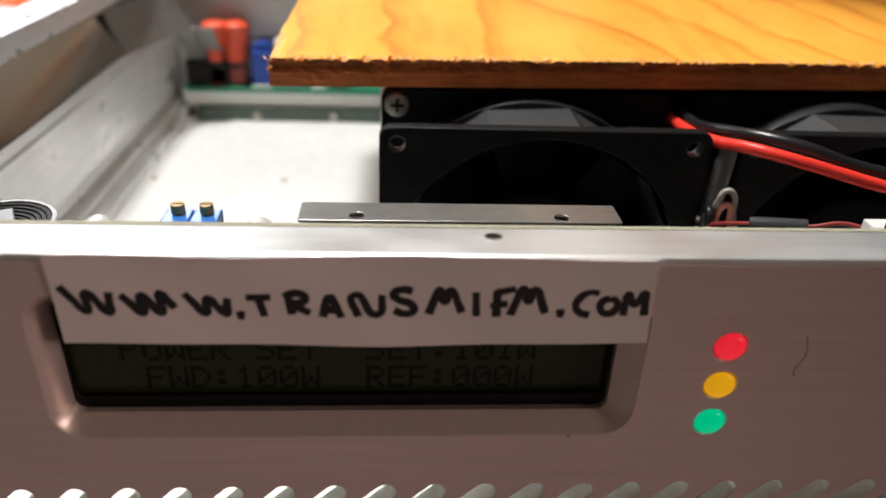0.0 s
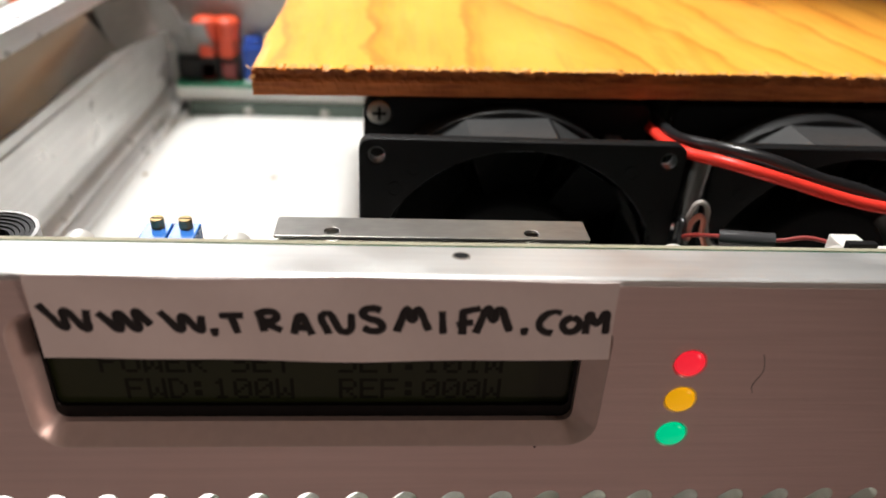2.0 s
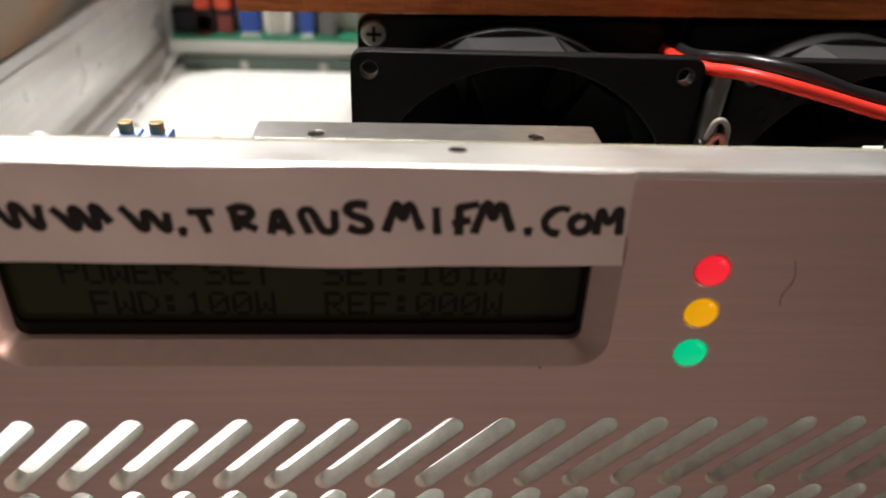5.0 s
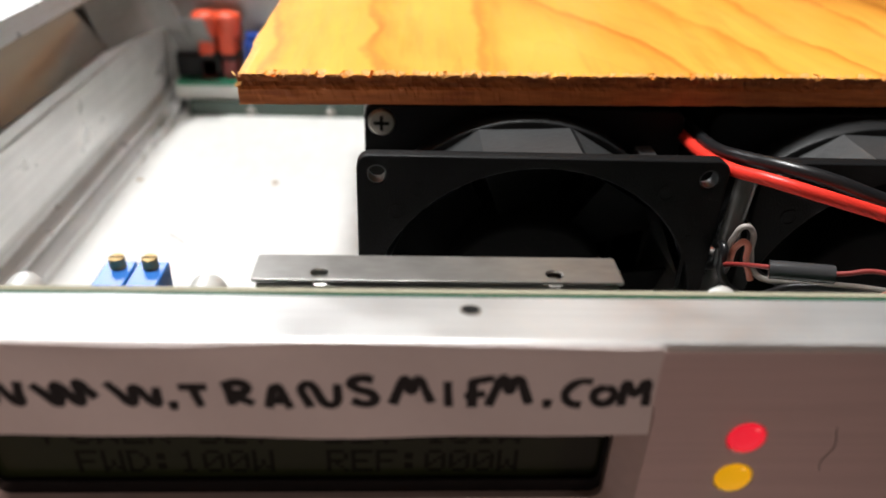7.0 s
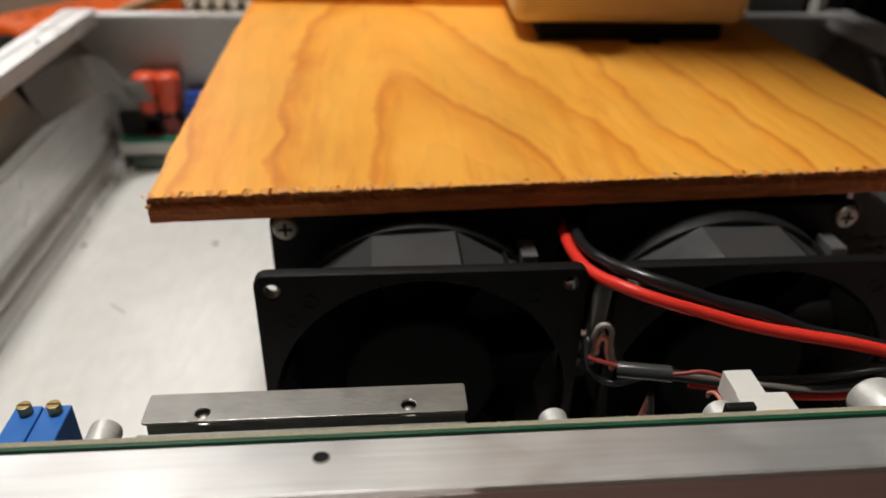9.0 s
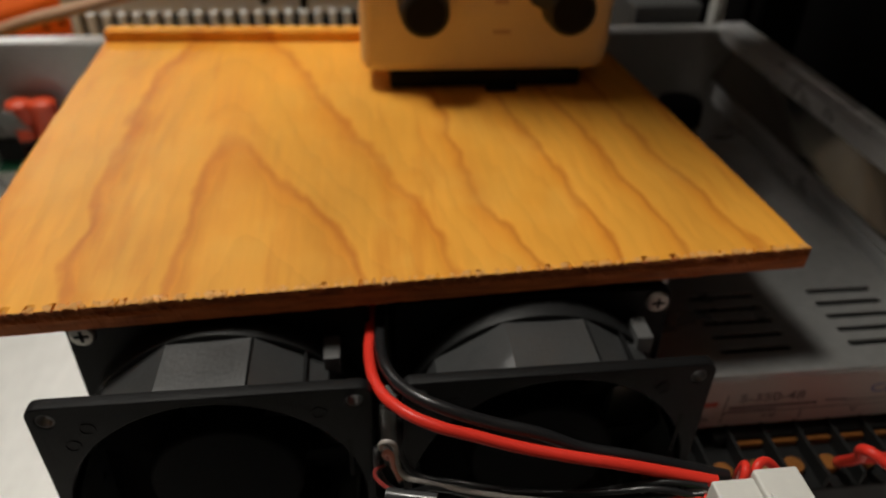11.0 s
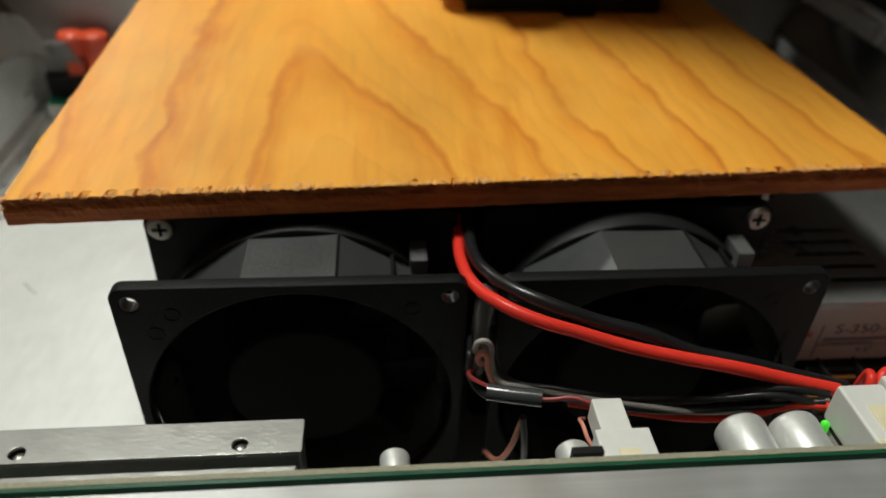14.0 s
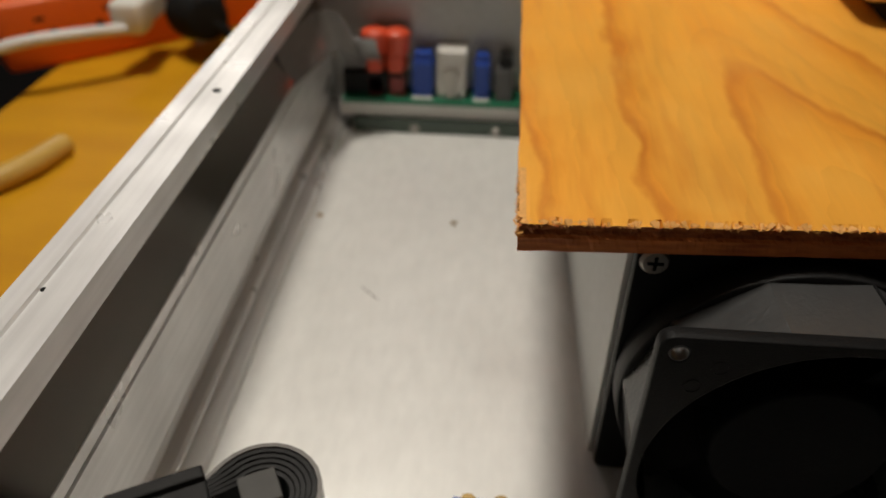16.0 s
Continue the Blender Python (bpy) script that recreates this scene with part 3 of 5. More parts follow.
def case():
    t = thing("rack_case", "open aluminium rack case without its lid", "equipment case")
    base = part("base_plate", bx(-139, 291, 3, 326, 5.5, 8.0, 0.4), "sheet", t)
    for x, y in ((-114, 225.5), (-54.3, 224.5), (-121.5, 168.4), (-62, 60)):
        part("rivet", cylinder(mm(x, y, 7.95), (0, 0, 1), 0.0014, 0.0014, 0.0003, 14), "brass", base)
    part("scratch", tube(mms([(-87.4, 177.3, 8.0), (-84.5, 174.6, 8.0), (-80.2, 170.4, 8.0)]), 0.00022, 1), "grey_wire", base, "short dark scratch")
    for x in (-110, 262):
        for y in (40, 290):
            part("foot", cylinder(mm(x, y, -0.5), (0, 0, 1), 0.009, 0.008, 0.006, 24), "rubber", t)
    side_profile(t, -122.7, -1, 4, 326)
    side_profile(t, 274.3, 1, 4, 326)
    rear = part("rear_panel", bx(-139, 291, 326, 328, 5.5, 90.5, 0.3), "rear", t)
    part("rear_flange", bx(-122, 274, 318, 326, 88.6, 90.4, 0.3), "edge", rear)
    # front panel: face plate with display opening and slanted vents, and the deep top rail
    holes = [rounded(-0.0580, 0.0389, 0.0592, 0.0872, 0.0052, 6)]
    pitch = 9.03
    for i in range(-4, 21):
        x = -48.6 + pitch * i
        holes.append(slot(*mm(x - 13.4, 32.2, x, 45.5), 0.0019))
        holes.append(slot(*mm(x - 2.7 - 13.4, 14.6, x - 2.7, 27.9), 0.0019))
    holes += [circle(0.0531, z / 1e3, 0.00285, 28) for z in (77.9, 69.9, 61.8)]
    face = upright(plate([mm(-167, 6.3), mm(316, 6.3), mm(316, 93.5), mm(-167, 93.5)], holes, 0.0046, 0.00025), 0.0)
    for f in face.faces:
        f.material_index = 1 if abs(f.normal.y) < 0.5 else 0
    panel = part("front_panel", face, ("brushed", "milled"), t, "brushed aluminium front panel with slanted vents")
    prof = ((0.12, 93.7), (0.3, 94.4), (0.8, 94.65), (12.9, 92.75), (13.2, 92.4), (13.2, 83.5), (4.65, 83.5), (4.65, 93.6))
    lip = bmesh.new()
    ends = [[lip.verts.new(mm(x, y, z)) for y, z in prof] for x in (-167, 316)]
    for k in range(len(prof)):
        lip.faces.new((ends[0][k], ends[0][(k + 1) % len(prof)], ends[1][(k + 1) % len(prof)], ends[1][k]))
    lip.faces.new(ends[0])
    lip.faces.new(list(reversed(ends[1])))
    bmesh.ops.recalc_face_normals(lip, faces=lip.faces[:])
    part("top_rail", lip, "edge", panel)
    # sloping surround of the display opening
    bm = bmesh.new()
    rings = []
    for x0, x1, z0, z1, r, y in ((-58.0, 38.9, 59.2, 87.2, 5.2, 0.05), (-57.7, 38.5, 59.5, 86.9, 5.0, 0.35), (-55.9, 35.3, 62.0, 84.5, 2.0, 3.4), (-55.9, 35.3, 62.0, 84.5, 2.0, 4.6)):
        rings.append([bm.verts.new(mm(x * 1000, y, z * 1000)) for x, z in rounded(x0 / 1e3, x1 / 1e3, z0 / 1e3, z1 / 1e3, r / 1e3, 6)])
    for a, b in zip(rings, rings[1:]):
        for k in range(len(a)):
            bm.faces.new((a[k], a[(k + 1) % len(a)], b[(k + 1) % len(a)], b[k]))
    bmesh.ops.recalc_face_normals(bm, faces=bm.faces[:])
    bmesh.ops.reverse_faces(bm, faces=bm.faces[:])
    part("display_surround", bm, "bezel", panel, smooth=True)
    for x in (13.7, 154.5):
        hole = part("screw_hole", cylinder(mm(0, 0, -0.1), (0, 0, 1), 0.00125, 0.00125, 0.00028, 20), "rubber", panel)
        hole.matrix_basis = pose(*mm(x, 8.7, 93.42), -8.9)
        ring = part("countersink", plate(circle(0, 0, 0.00155, 20), [circle(0, 0, 0.00122, 20)], 0.00022), "screw", panel)
        ring.matrix_basis = pose(*mm(x, 8.7, 93.36), -8.9)
    for z, key, label in ((77.9, "red_led", "glowing red indicator"), (69.9, "yellow_led", "amber indicator"), (61.8, "green_led", "green indicator")):
        part("indicator", dome(mm(53.1, 0.3, z), (0, -1, 0), 0.00265, 0.0013, 28, 8), key, panel, label, smooth=True)
    part("speck", dome(mm(28.4, -0.02, 58.8), (0, -1, 0), 0.00022, 0.0001, 8, 3), "rubber", panel)
    part("hairline", tube(mms([(65.5, -0.03, 80), (66.3, -0.03, 76.5), (65.2, -0.03, 73.0), (65.6, -0.03, 71.5)]), 0.00006, 1), "grey_wire", panel, "thin hair stuck on the panel")
    return t


case()


def panel_knob():
    """Flat metal dial with a black rubber rim on the front panel."""
    t = thing("panel_dial", "flat metal dial with a black rubber rim on the front panel", "knob", at=mm(111.5, 0, 67))
    part("rim", upright(plate(circle(0, 0, 0.0135, 56), [circle(0, 0, 0.0116, 56)], 0.0030, 0.0006), -0.0031), "rubber", t, "black rubber rim", smooth=True)
    part("dial_face", upright(plate(circle(0, 0, 0.0115, 48), [], 0.0016, 0.0003), -0.0017), "brushed", t)


panel_knob()

DOTS = {"P": "11110 10001 10001 11110 10000 10000 10000", "O": "01110 10001 10001 10001 10001 10001 01110", "W": "10001 10001 10001 10101 10101 11011 10001",
        "E": "11111 10000 10000 11110 10000 10000 11111", "R": "11110 10001 10001 11110 10100 10010 10001", "S": "01111 10000 10000 01110 00001 00001 11110",
        "T": "11111 00100 00100 00100 00100 00100 00100", ":": "00000 01100 01100 00000 01100 01100 00000", "1": "00100 01100 00100 00100 00100 00100 01110",
        "0": "01110 10001 10011 10101 11001 10001 01110", "F": "11111 10000 10000 11110 10000 10000 10000", "D": "11100 10010 10001 10001 10001 10010 11100"}


def lcd():
    t = thing("lcd_display", "dark green two-line character display behind the panel", "display")
    glass = part("glass", bx(-57.5, 38.5, 5.8, 7.4, 56, 84), "lcd", t)
    # black rim; its lower bar is widened to stand in for shadow on the glass
    part("rim", upright(plate(rounded(-0.0595, 0.0405, 0.055, 0.0865, 0.001), [rounded(-0.0555, 0.0347, 0.0644, 0.0800, 0.0012)], 0.0009), 0.0046), "lcd_rim", t)
    for text, z in (("POWER SET  SET:101W", 75.7), (" FWD:100W  REF:000W", 69.8)):
        for i, c in enumerate(text):
            if c == " ":
                continue
            bm = bmesh.new()
            for r, row in enumerate(DOTS[c].split()):
                for k, bit in enumerate(row):
                    if bit == "1":
                        x = -47.45 + 3.69 * i + 0.64 * k
                        zz = z - 0.66 * r
                        bm.faces.new([bm.verts.new(mm(x + a, 5.74, zz + b)) for a, b in ((0, -0.66), (0.64, -0.66), (0.64, 0), (0, 0))])
            bmesh.ops.remove_doubles(bm, verts=bm.verts[:], dist=0.00005)
            part("character", bm, "lcd_ink", glass)


lcd()

STROKES = {
    "W": "0,9.4 4.2,0.4 4.6,8.2 8.4,0.2 8.8,7.6", "V": "0,7.6 3.6,0.2 3.2,8.2 6.8,0 6.4,9 9,2.6", "T": "0,8.4 7.4,8.8|3.6,8.6 5.2,0", "R": "1.2,8.6 2.2,0.2|0,7.6 3.6,9 6,7.4 4.8,5 1.8,4.4 4.2,2.8 7.2,0.8",
    "A": "0,0.4 1.6,8.6 3.2,8.8 6.4,0.2|1.2,3.6 4.6,3.4", "N": "1.0,0 0.2,8.8 5.2,0.6 6.4,8.6", "S": "6,8.4 3.6,9.2 0.4,7.4 1.8,5.4 5.6,3.6 6.4,1 3.4,0 0.6,1.4",
    "M": "0,0.2 2.6,8.8 4.2,3.8 6.0,8.8 9,0.8", "m": "0.2,0 0.6,8.6 4.2,3.6 7.8,9.2 8.8,0", "I": "0.4,9 1.4,0", "F": "1.6,8.4 1.8,0|1.2,7.8 6.4,9.2|0,3.4 4.6,4.4", "C": "6.4,8.4 4.2,9 1,6.8 0,3.6 1.6,0.8 4.2,0",
    "O": "3.2,8.6 0.4,6.4 0.4,2.2 3.2,0.2 5.8,2.8 5.6,6.6 3.2,8.6", ".": "0,3 0.9,6 1.8,3"}


def paper():
    """A strip of paper taped over the panel, slightly wavy, lettered by marker."""
    bm = bmesh.new()
    n = 60
    rows = []
    for j in range(9):
        v = j / 8
        row = []
        for i in range(n + 1):
            u = i / n
            x = -52.5 + 90.4 * u + 0.9 * (1 - v) * (u - 0.15)
            z = 78.7 + 16.3 * v + 0.35 * math.sin(u * 7 + 1) * (1 - v) + 0.25 * math.sin(u * 11) * v + 0.15 * (1 - v) * math.sin(u * 3.1)
            y = -0.25 - 0.35 * math.sin(u * 9 + v * 2) ** 2 - 1.1 * v ** 6 * math.sin(u * 5 + 0.6) ** 2
            row.append(bm.verts.new(mm(x, y, z)))
        rows.append(row)
    for a, b in zip(rows, rows[1:]):
        for i in range(n):
            bm.faces.new((a[i], a[i + 1], b[i + 1], b[i]))
    back = bmesh.ops.extrude_face_region(bm, geom=bm.faces[:])
    bmesh.ops.translate(bm, verts=[g for g in back["geom"] if isinstance(g, bmesh.types.BMVert)], vec=mm(0, 0.12, 0))
    bmesh.ops.recalc_face_normals(bm, faces=bm.faces[:])
    t = tagged(finish("paper_strip", bm, "paper", smooth=True), "white paper strip with hand-lettered marker text on the front panel", "paper sign")
    # letters: (sign, x of its left side, foot, width, height)
    row = (("W", -51.2, 84.6, 6.6, 4.4), ("V", -42.7, 84.6, 7.2, 3.8), ("W", -33.5, 84.2, 6.0, 3.6), (".", -26.0, 84.2, 1.0, 0.3), ("T", -24.4, 84.3, 3.4, 3.3),
           ("R", -18.8, 84.7, 3.6, 3.6), ("A", -13.0, 84.2, 2.6, 3.4), ("N", -8.3, 84.4, 4.2, 3.6), ("S", -2.4, 84.8, 3.0, 3.9), ("M", 3.2, 84.6, 4.8, 4.6),
           ("I", 10.2, 84.4, 0.5, 4.1), ("F", 12.7, 84.4, 3.4, 4.7), ("M", 15.9, 84.6, 5.1, 5.2), (".", 23.2, 84.9, 1.0, 0.3), ("C", 26.1, 84.7, 3.2, 3.8),
           ("O", 30.0, 84.8, 2.6, 2.8), ("m", 33.8, 84.5, 3.3, 4.1))
    wide = {"W": 9, "V": 9, "T": 7.4, "R": 7.2, "A": 6.4, "N": 6.6, "S": 6.4, "M": 9, "m": 9, "I": 2, "F": 6.4, "C": 6.4, "O": 6.2, ".": 1.8}
    for c, x0, z0, w, h in row:
        letter = None
        z0, w, h = z0 - 0.15, w * 1.05 + 0.1, h * 1.12
        for s in STROKES[c].split("|"):
            pts = []
            for k in s.split():
                a, b = (float(q) for q in k.split(","))
                u = (x0 + a / wide[c] * w + 52.5) / 91.3
                v = (z0 + b / 9 * h - 78.7) / 16.3
                pts.append(mm(x0 + a / wide[c] * w, -0.30 - 0.35 * math.sin(u * 9 + v * 2) ** 2, z0 + b / 9.2 * h))
            cu = bpy.data.curves.new("pen", "CURVE")
            cu.dimensions, cu.bevel_depth, cu.bevel_resolution, cu.use_fill_caps = "3D", 0.00066 if c != "." else 0.0008, 2, True
            if c in "WVMmAI.":
                soft = [pts[0]]
                for a, b in zip(pts, pts[1:]):
                    soft += [tuple(p + (q - p) * f for p, q in zip(a, b)) for f in (0.12, 0.5, 0.88)]
                pts = soft + [pts[-1]]
            sp = cu.splines.new("BEZIER")
            sp.bezier_points.add(len(pts) - 1)
            for i, (k, q) in enumerate(zip(sp.bezier_points, pts)):
                k.co = q
                k.radius = 0.85 + 0.25 * random.random()
                k.handle_left_type = k.handle_right_type = "AUTO"
            sp.resolution_u = 6
            own = from_curve(cu)
            for q in own.verts:
                q.co.y = -0.00030 - 0.00035 * math.sin((q.co.x * 1e3 + 52.5) / 91.3 * 9 + (q.co.z * 1e3 - 78.7) / 16.3 * 2) ** 2 + (q.co.y + 0.0004) * 0.08
            letter = join(letter, own)
        part("letter", letter, "ink", t)


paper()


# ---- inside: display circuit board behind the panel ----
def capacitor(board, x, z, r, length):
    bm = cylinder(mm(x, 17.2, z), (0, 1, 0), r / 1e3, r / 1e3, length / 1e3, 28, r * 0.00022)
    cap = part("capacitor", bm, "can", board, smooth=True)
    part("base", bx(x - r * 1.05, x + r * 1.05, 17.2, 18.6, z - r * 1.05, z + r * 1.05, 0.3), "idc", cap)


def control_board():
    t = thing("control_board", "green circuit board standing behind the front panel", "circuit board")
    part("laminate", bx(-105, 168, 15.4, 17.2, 50, 91.1), "pcb", t)
    part("bare_edge", bx(-105, 168, 16.1, 17.3, 90.9, 91.25, 0.1), "pcb_edge", t)
    part("trace", bx(-30, 45, 15.3, 15.38, 88.0, 88.3), "nylon", t)
    for x in (-95, -10, 75, 160):
        part("standoff", cylinder(mm(x, 7.8, 80), (0, 1, 0), 0.0028, 0.0028, 0.008, 6), "brass", t)
    # metal screening can
    can = part("screening_can", upright(plate(rounded(-0.0195, 0.0396, 0.0040, 0.0116, 0.0006), [circle(-0.0090, 0.0062, 0.00135), circle(0.0286, 0.0062, 0.00135)], 0.0006, 0.00015), 0.0), "tin", t, "tarnished tinned screening can")
    can.data.transform(UPRIGHT.inverted())
    can.matrix_basis = pose(0, 0.0188, 0.0884)
    body = bx(-19.0, 39.1, 23.4, 30.0, 70, 87.6, 0.4)
    part("can_side", body, "tin", can).matrix_basis = can.matrix_basis.inverted()
    part("can_lip", bx(-19.2, 39.0, 17.65, 19.6, 84, 89.6, 0.3), "tin", can, "tarnished soldered lip").matrix_basis = can.matrix_basis.inverted()
    for x in (-9.0, 28.6):
        part("can_rivet", dome(mm(x, 25.0, 87.55), (0, 0, 1), 0.0011, 0.0006, 16, 4), "screw", can, smooth=True).matrix_basis = can.matrix_basis.inverted()
    for x in (-41.9, -36.7):
        case_ = part("trimmer", bx(x - 2.45, x + 2.45, 17.2, 30.6, 77, 87.2, 0.25), "blue", t, "blue multi-turn trimmer")
        bm = cylinder(mm(x, 28.9, 86.8), (0, 0, 1), 0.00125, 0.00125, 0.0022, 18, 0.0001)
        part("trimmer_screw", bm, "brass", case_, "slotted brass screw")
        part("screw_slot", bx(x - 1.1, x + 1.1, 28.72, 29.08, 88.85, 89.05), "rubber", case_)
    for x, z, r, length in ((-54.6, 85.8, 2.9, 8), (-26.5, 85.8, 2.9, 8), (55.8, 85.6, 2.7, 6.5), (88.4, 85.4, 3.2, 6.5), (123.0, 83.4, 5.0, 11.5), (133.6, 83.4, 5.0, 11.5)):
        capacitor(t, x, z, r, length)
    # small two-pin connector
    sock = part("pin_header", bx(93.6, 104.2, 17.2, 27.5, 78, 86.2, 0.35), "nylon", t, "white nylon header")
    part("latch_slot", bx(96.8, 101.0, 18.6, 22.6, 86.0, 86.5, 0.2), "cream_nylon", sock)
    part("pin", bx(98.2, 99.6, 17.5, 19.6, 86.1, 86.45, 0.1), "nylon", sock)
    part("plug", bx(96.0, 102.2, 27.5, 37.8, 77.4, 83.2, 0.3), "nylon", sock)
    part("regulator", bx(86.4, 92.0, 17.4, 19.0, 87.6, 92.0, 0.2), "idc", t)
    part("green_light", dome(mm(145.3, 33, 78.0), (0, 0, 1), 0.0009, 0.0010, 18, 5, cylinder(mm(145.3, 33, 75.8), (0, 0, 1), 0.0009, 0.0009, 0.0022, 18)), "lit_green", t, "lit green light", smooth=True)
    part("light_block", bx(139.0, 147.0, 17.2, 35, 70, 76.0, 0.3), "grey_wire", t)
    # power connector
    m = part("power_header", bx(147.2, 166.8, 17.2, 22.4, 76, 86.0, 0.4), "cream_nylon", t, "yellowed nylon power header")
    for i in range(6):
        part("key_tooth", bx(148.4 + 3.1 * i, 149.9 + 3.1 * i, 17.6, 19.2, 85.8, 86.7, 0.15), "tan", m)
    part("power_plug", bx(147.8, 157.6, 21.6, 37.4, 75.5, 84.9, 0.5), "nylon", m, "white nylon plug")
    part("power_plug", bx(157.8, 168.2, 21.2, 38.8, 75.5, 85.9, 0.5), "nylon", m, "white nylon plug")
    part("cream_insert", bx(150.8, 155.2, 22.6, 31.5, 84.6, 85.3, 0.2), "cream_nylon", m, "yellowed insert")
    part("latch_rib", bx(158.6, 160.0, 22.6, 32, 85.7, 86.7, 0.3), "nylon", m)


control_board()


# ---- fans, heat sink ----
FAN_Z = 50.9


def fan(x, y, side, turn):
    t = thing("cooling_fan", "black square cooling fan with a faceted shroud", "fan", "fans in front of the heat sink", at=mm(x, y, FAN_Z))
    holes = [circle(0, 0, 0.0375, 64)] + [circle(a * 0.03575, b * 0.03575, 0.0021, 18) for a in (-1, 1) for b in (-1, 1)]
    sq = rounded(-0.04, 0.04, -0.04, 0.04, 0.003, 5)
    part("front_flange", upright(plate(sq, holes, 0.0036, 0.0004), 0.0), "fan", t)
    part("rear_flange", upright(plate(sq, [holes[0]], 0.0036, 0.0004), 0.0305), "fan", t)
    # faceted shroud between the flanges
    bm = bmesh.new()
    n = 11
    ring = []
    for y0, r in ((3.4, 37.4), (5.0, 37.8), (29.5, 37.8), (30.6, 37.8)):
        ring.append([bm.verts.new(mm(r / math.cos(math.pi / n) * math.sin(2 * math.pi * (k + turn) / n), y0, r / math.cos(math.pi / n) * math.cos(2 * math.pi * (k + turn) / n))) for k in range(n)])
    ring.append([bm.verts.new(mm(37.0 * math.sin(2 * math.pi * (k + turn) / n), 30.6, 37.5 * math.cos(2 * math.pi * (k + turn) / n))) for k in range(n)])
    ring.append([bm.verts.new(mm(37.0 * math.sin(2 * math.pi * (k + turn) / n), 3.4, 37.5 * math.cos(2 * math.pi * (k + turn) / n))) for k in range(n)])
    for v in [q for r in ring for q in r]:
        v.co.z = min(v.co.z, 0.0388)
    for a, b in zip(ring, ring[1:]):
        for k in range(n):
            bm.faces.new((a[k], a[(k + 1) % n], b[(k + 1) % n], b[k]))
    bmesh.ops.recalc_face_normals(bm, faces=bm.faces[:])
    part("shroud", bm, "shroud", t)
    collar = upright(plate(circle(0, 0, 0.0397, 72), [circle(0, 0, 0.0372, 72)], 0.008, 0.0005), 0.0226)
    part("shroud_collar", collar, "collar", t)
    # paler rings stand in for light catching the walls of the upper holes
    for a, b in ((-1, 1), (1, 1)):
        sleeve = plate(circle(a * 0.03575, b * 0.03575, 0.00206, 20), [circle(a * 0.03575, b * 0.03575, 0.00185, 20)], 0.0033)
        part("hole_lining", upright(sleeve, 0.00015), "shroud", t, "grey ring standing in for light on a screw hole's wall", smooth=True)
    for k in (0, 1):
        a = 2 * math.pi * (k + turn) / n
        r = 37.8 / math.cos(math.pi / n)
        seam = tube([mm(r * math.sin(a), 5.5, min(38.75, r * math.cos(a))), mm(r * math.sin(a), 22.5, min(38.75, r * math.cos(a)))], 0.00035, 1)
        part("shroud_seam", seam, "fan", t)
    rib = bx(22.4, 23.4, 5, 28, 28.6, 31.8, 0.2)
    part("shroud_rib", rib, "fan", t)
    part("shroud_clip", bx(27.5, 32.0, 20, 29, 25.5, 31.5, 0.4), "clip", t, "pale grey clip")
    # dimples cast into the corners of the front flange
    for a, b in ((-31.5, 27), (-27.0, 32.5), (27, 32.5)):
        part("cast_mark", upright(plate(circle(a / 1e3, b / 1e3, 0.0019, 16), [circle(a / 1e3, b / 1e3, 0.0016, 16)], 0.0002), -0.00015), "fan", t)
    part("cable_slot", bx(33.4, 34.4, -0.1, 0.2, 8, 22), "rubber", t)
    hub = part("hub", cylinder(mm(0, 7, 0), (0, 1, 0), 0.0205, 0.0205, 0.022, 40, 0.0015), "fan_in", t, smooth=True)
    for k in range(7):
        a = 2 * math.pi * k / 7
        own = bmesh.new()
        rows = []
        for r in (20, 25, 30, 36.5):
            tw = math.radians(38 - (r - 20) * 0.7)
            row = []
            for u in (-1, -0.33, 0.33, 1):
                ang = a + u * 0.36
                row.append((r * math.sin(ang), 18 + u * 0.36 * r * math.tan(tw) * 0.8, r * math.cos(ang)))
            rows.append(row)
        top = [[own.verts.new(mm(*p)) for p in row] for row in rows]
        low = [[own.verts.new(mm(p[0], p[1] + 1.2, p[2])) for p in row] for row in rows]
        for g in (top, low):
            for i in range(3):
                for j in range(3):
                    own.faces.new((g[i][j], g[i][j + 1], g[i + 1][j + 1], g[i + 1][j]))
        edge = [(0, j) for j in range(4)] + [(i, 3) for i in range(1, 4)] + [(3, j) for j in (2, 1, 0)] + [(2, 0), (1, 0)]
        for (i, j), (p, q) in zip(edge, edge[1:] + edge[:1]):
            own.faces.new((top[i][j], top[p][q], low[p][q], low[i][j]))
        bmesh.ops.recalc_face_normals(own, faces=own.faces[:])
        part("blade", own, "fan_in", hub)
    for k in range(3):
        a = math.radians(45 + 120 * k)
        part("strut", tube([mm(10 * math.sin(a), 31, 10 * math.cos(a)), mm(38 * math.sin(a), 31, 38 * math.cos(a))], 0.0018, 2), "fan_in", t)
    for a in [side]:
        head = cylinder(mm(a * 35.75, 30.6, 35.75), (0, -1, 0), 0.0036, 0.0030, 0.0012, 24, 0.0002)
        s = part("screw_head", head, "screw", t, "crosshead steel screw", smooth=True)
        cross = bx(a * 35.75 - 1.9, a * 35.75 + 1.9, 29.2, 29.5, 35.35, 36.15)
        part("cross_recess", bx(a * 35.75 - 0.4, a * 35.75 + 0.4, 29.2, 29.5, 33.85, 37.65, 0, cross), "rubber", s)
    return t


fan(34.0, 67.0, -1, 0.434)
fan(121.2, 67.0, 1, 0.52)


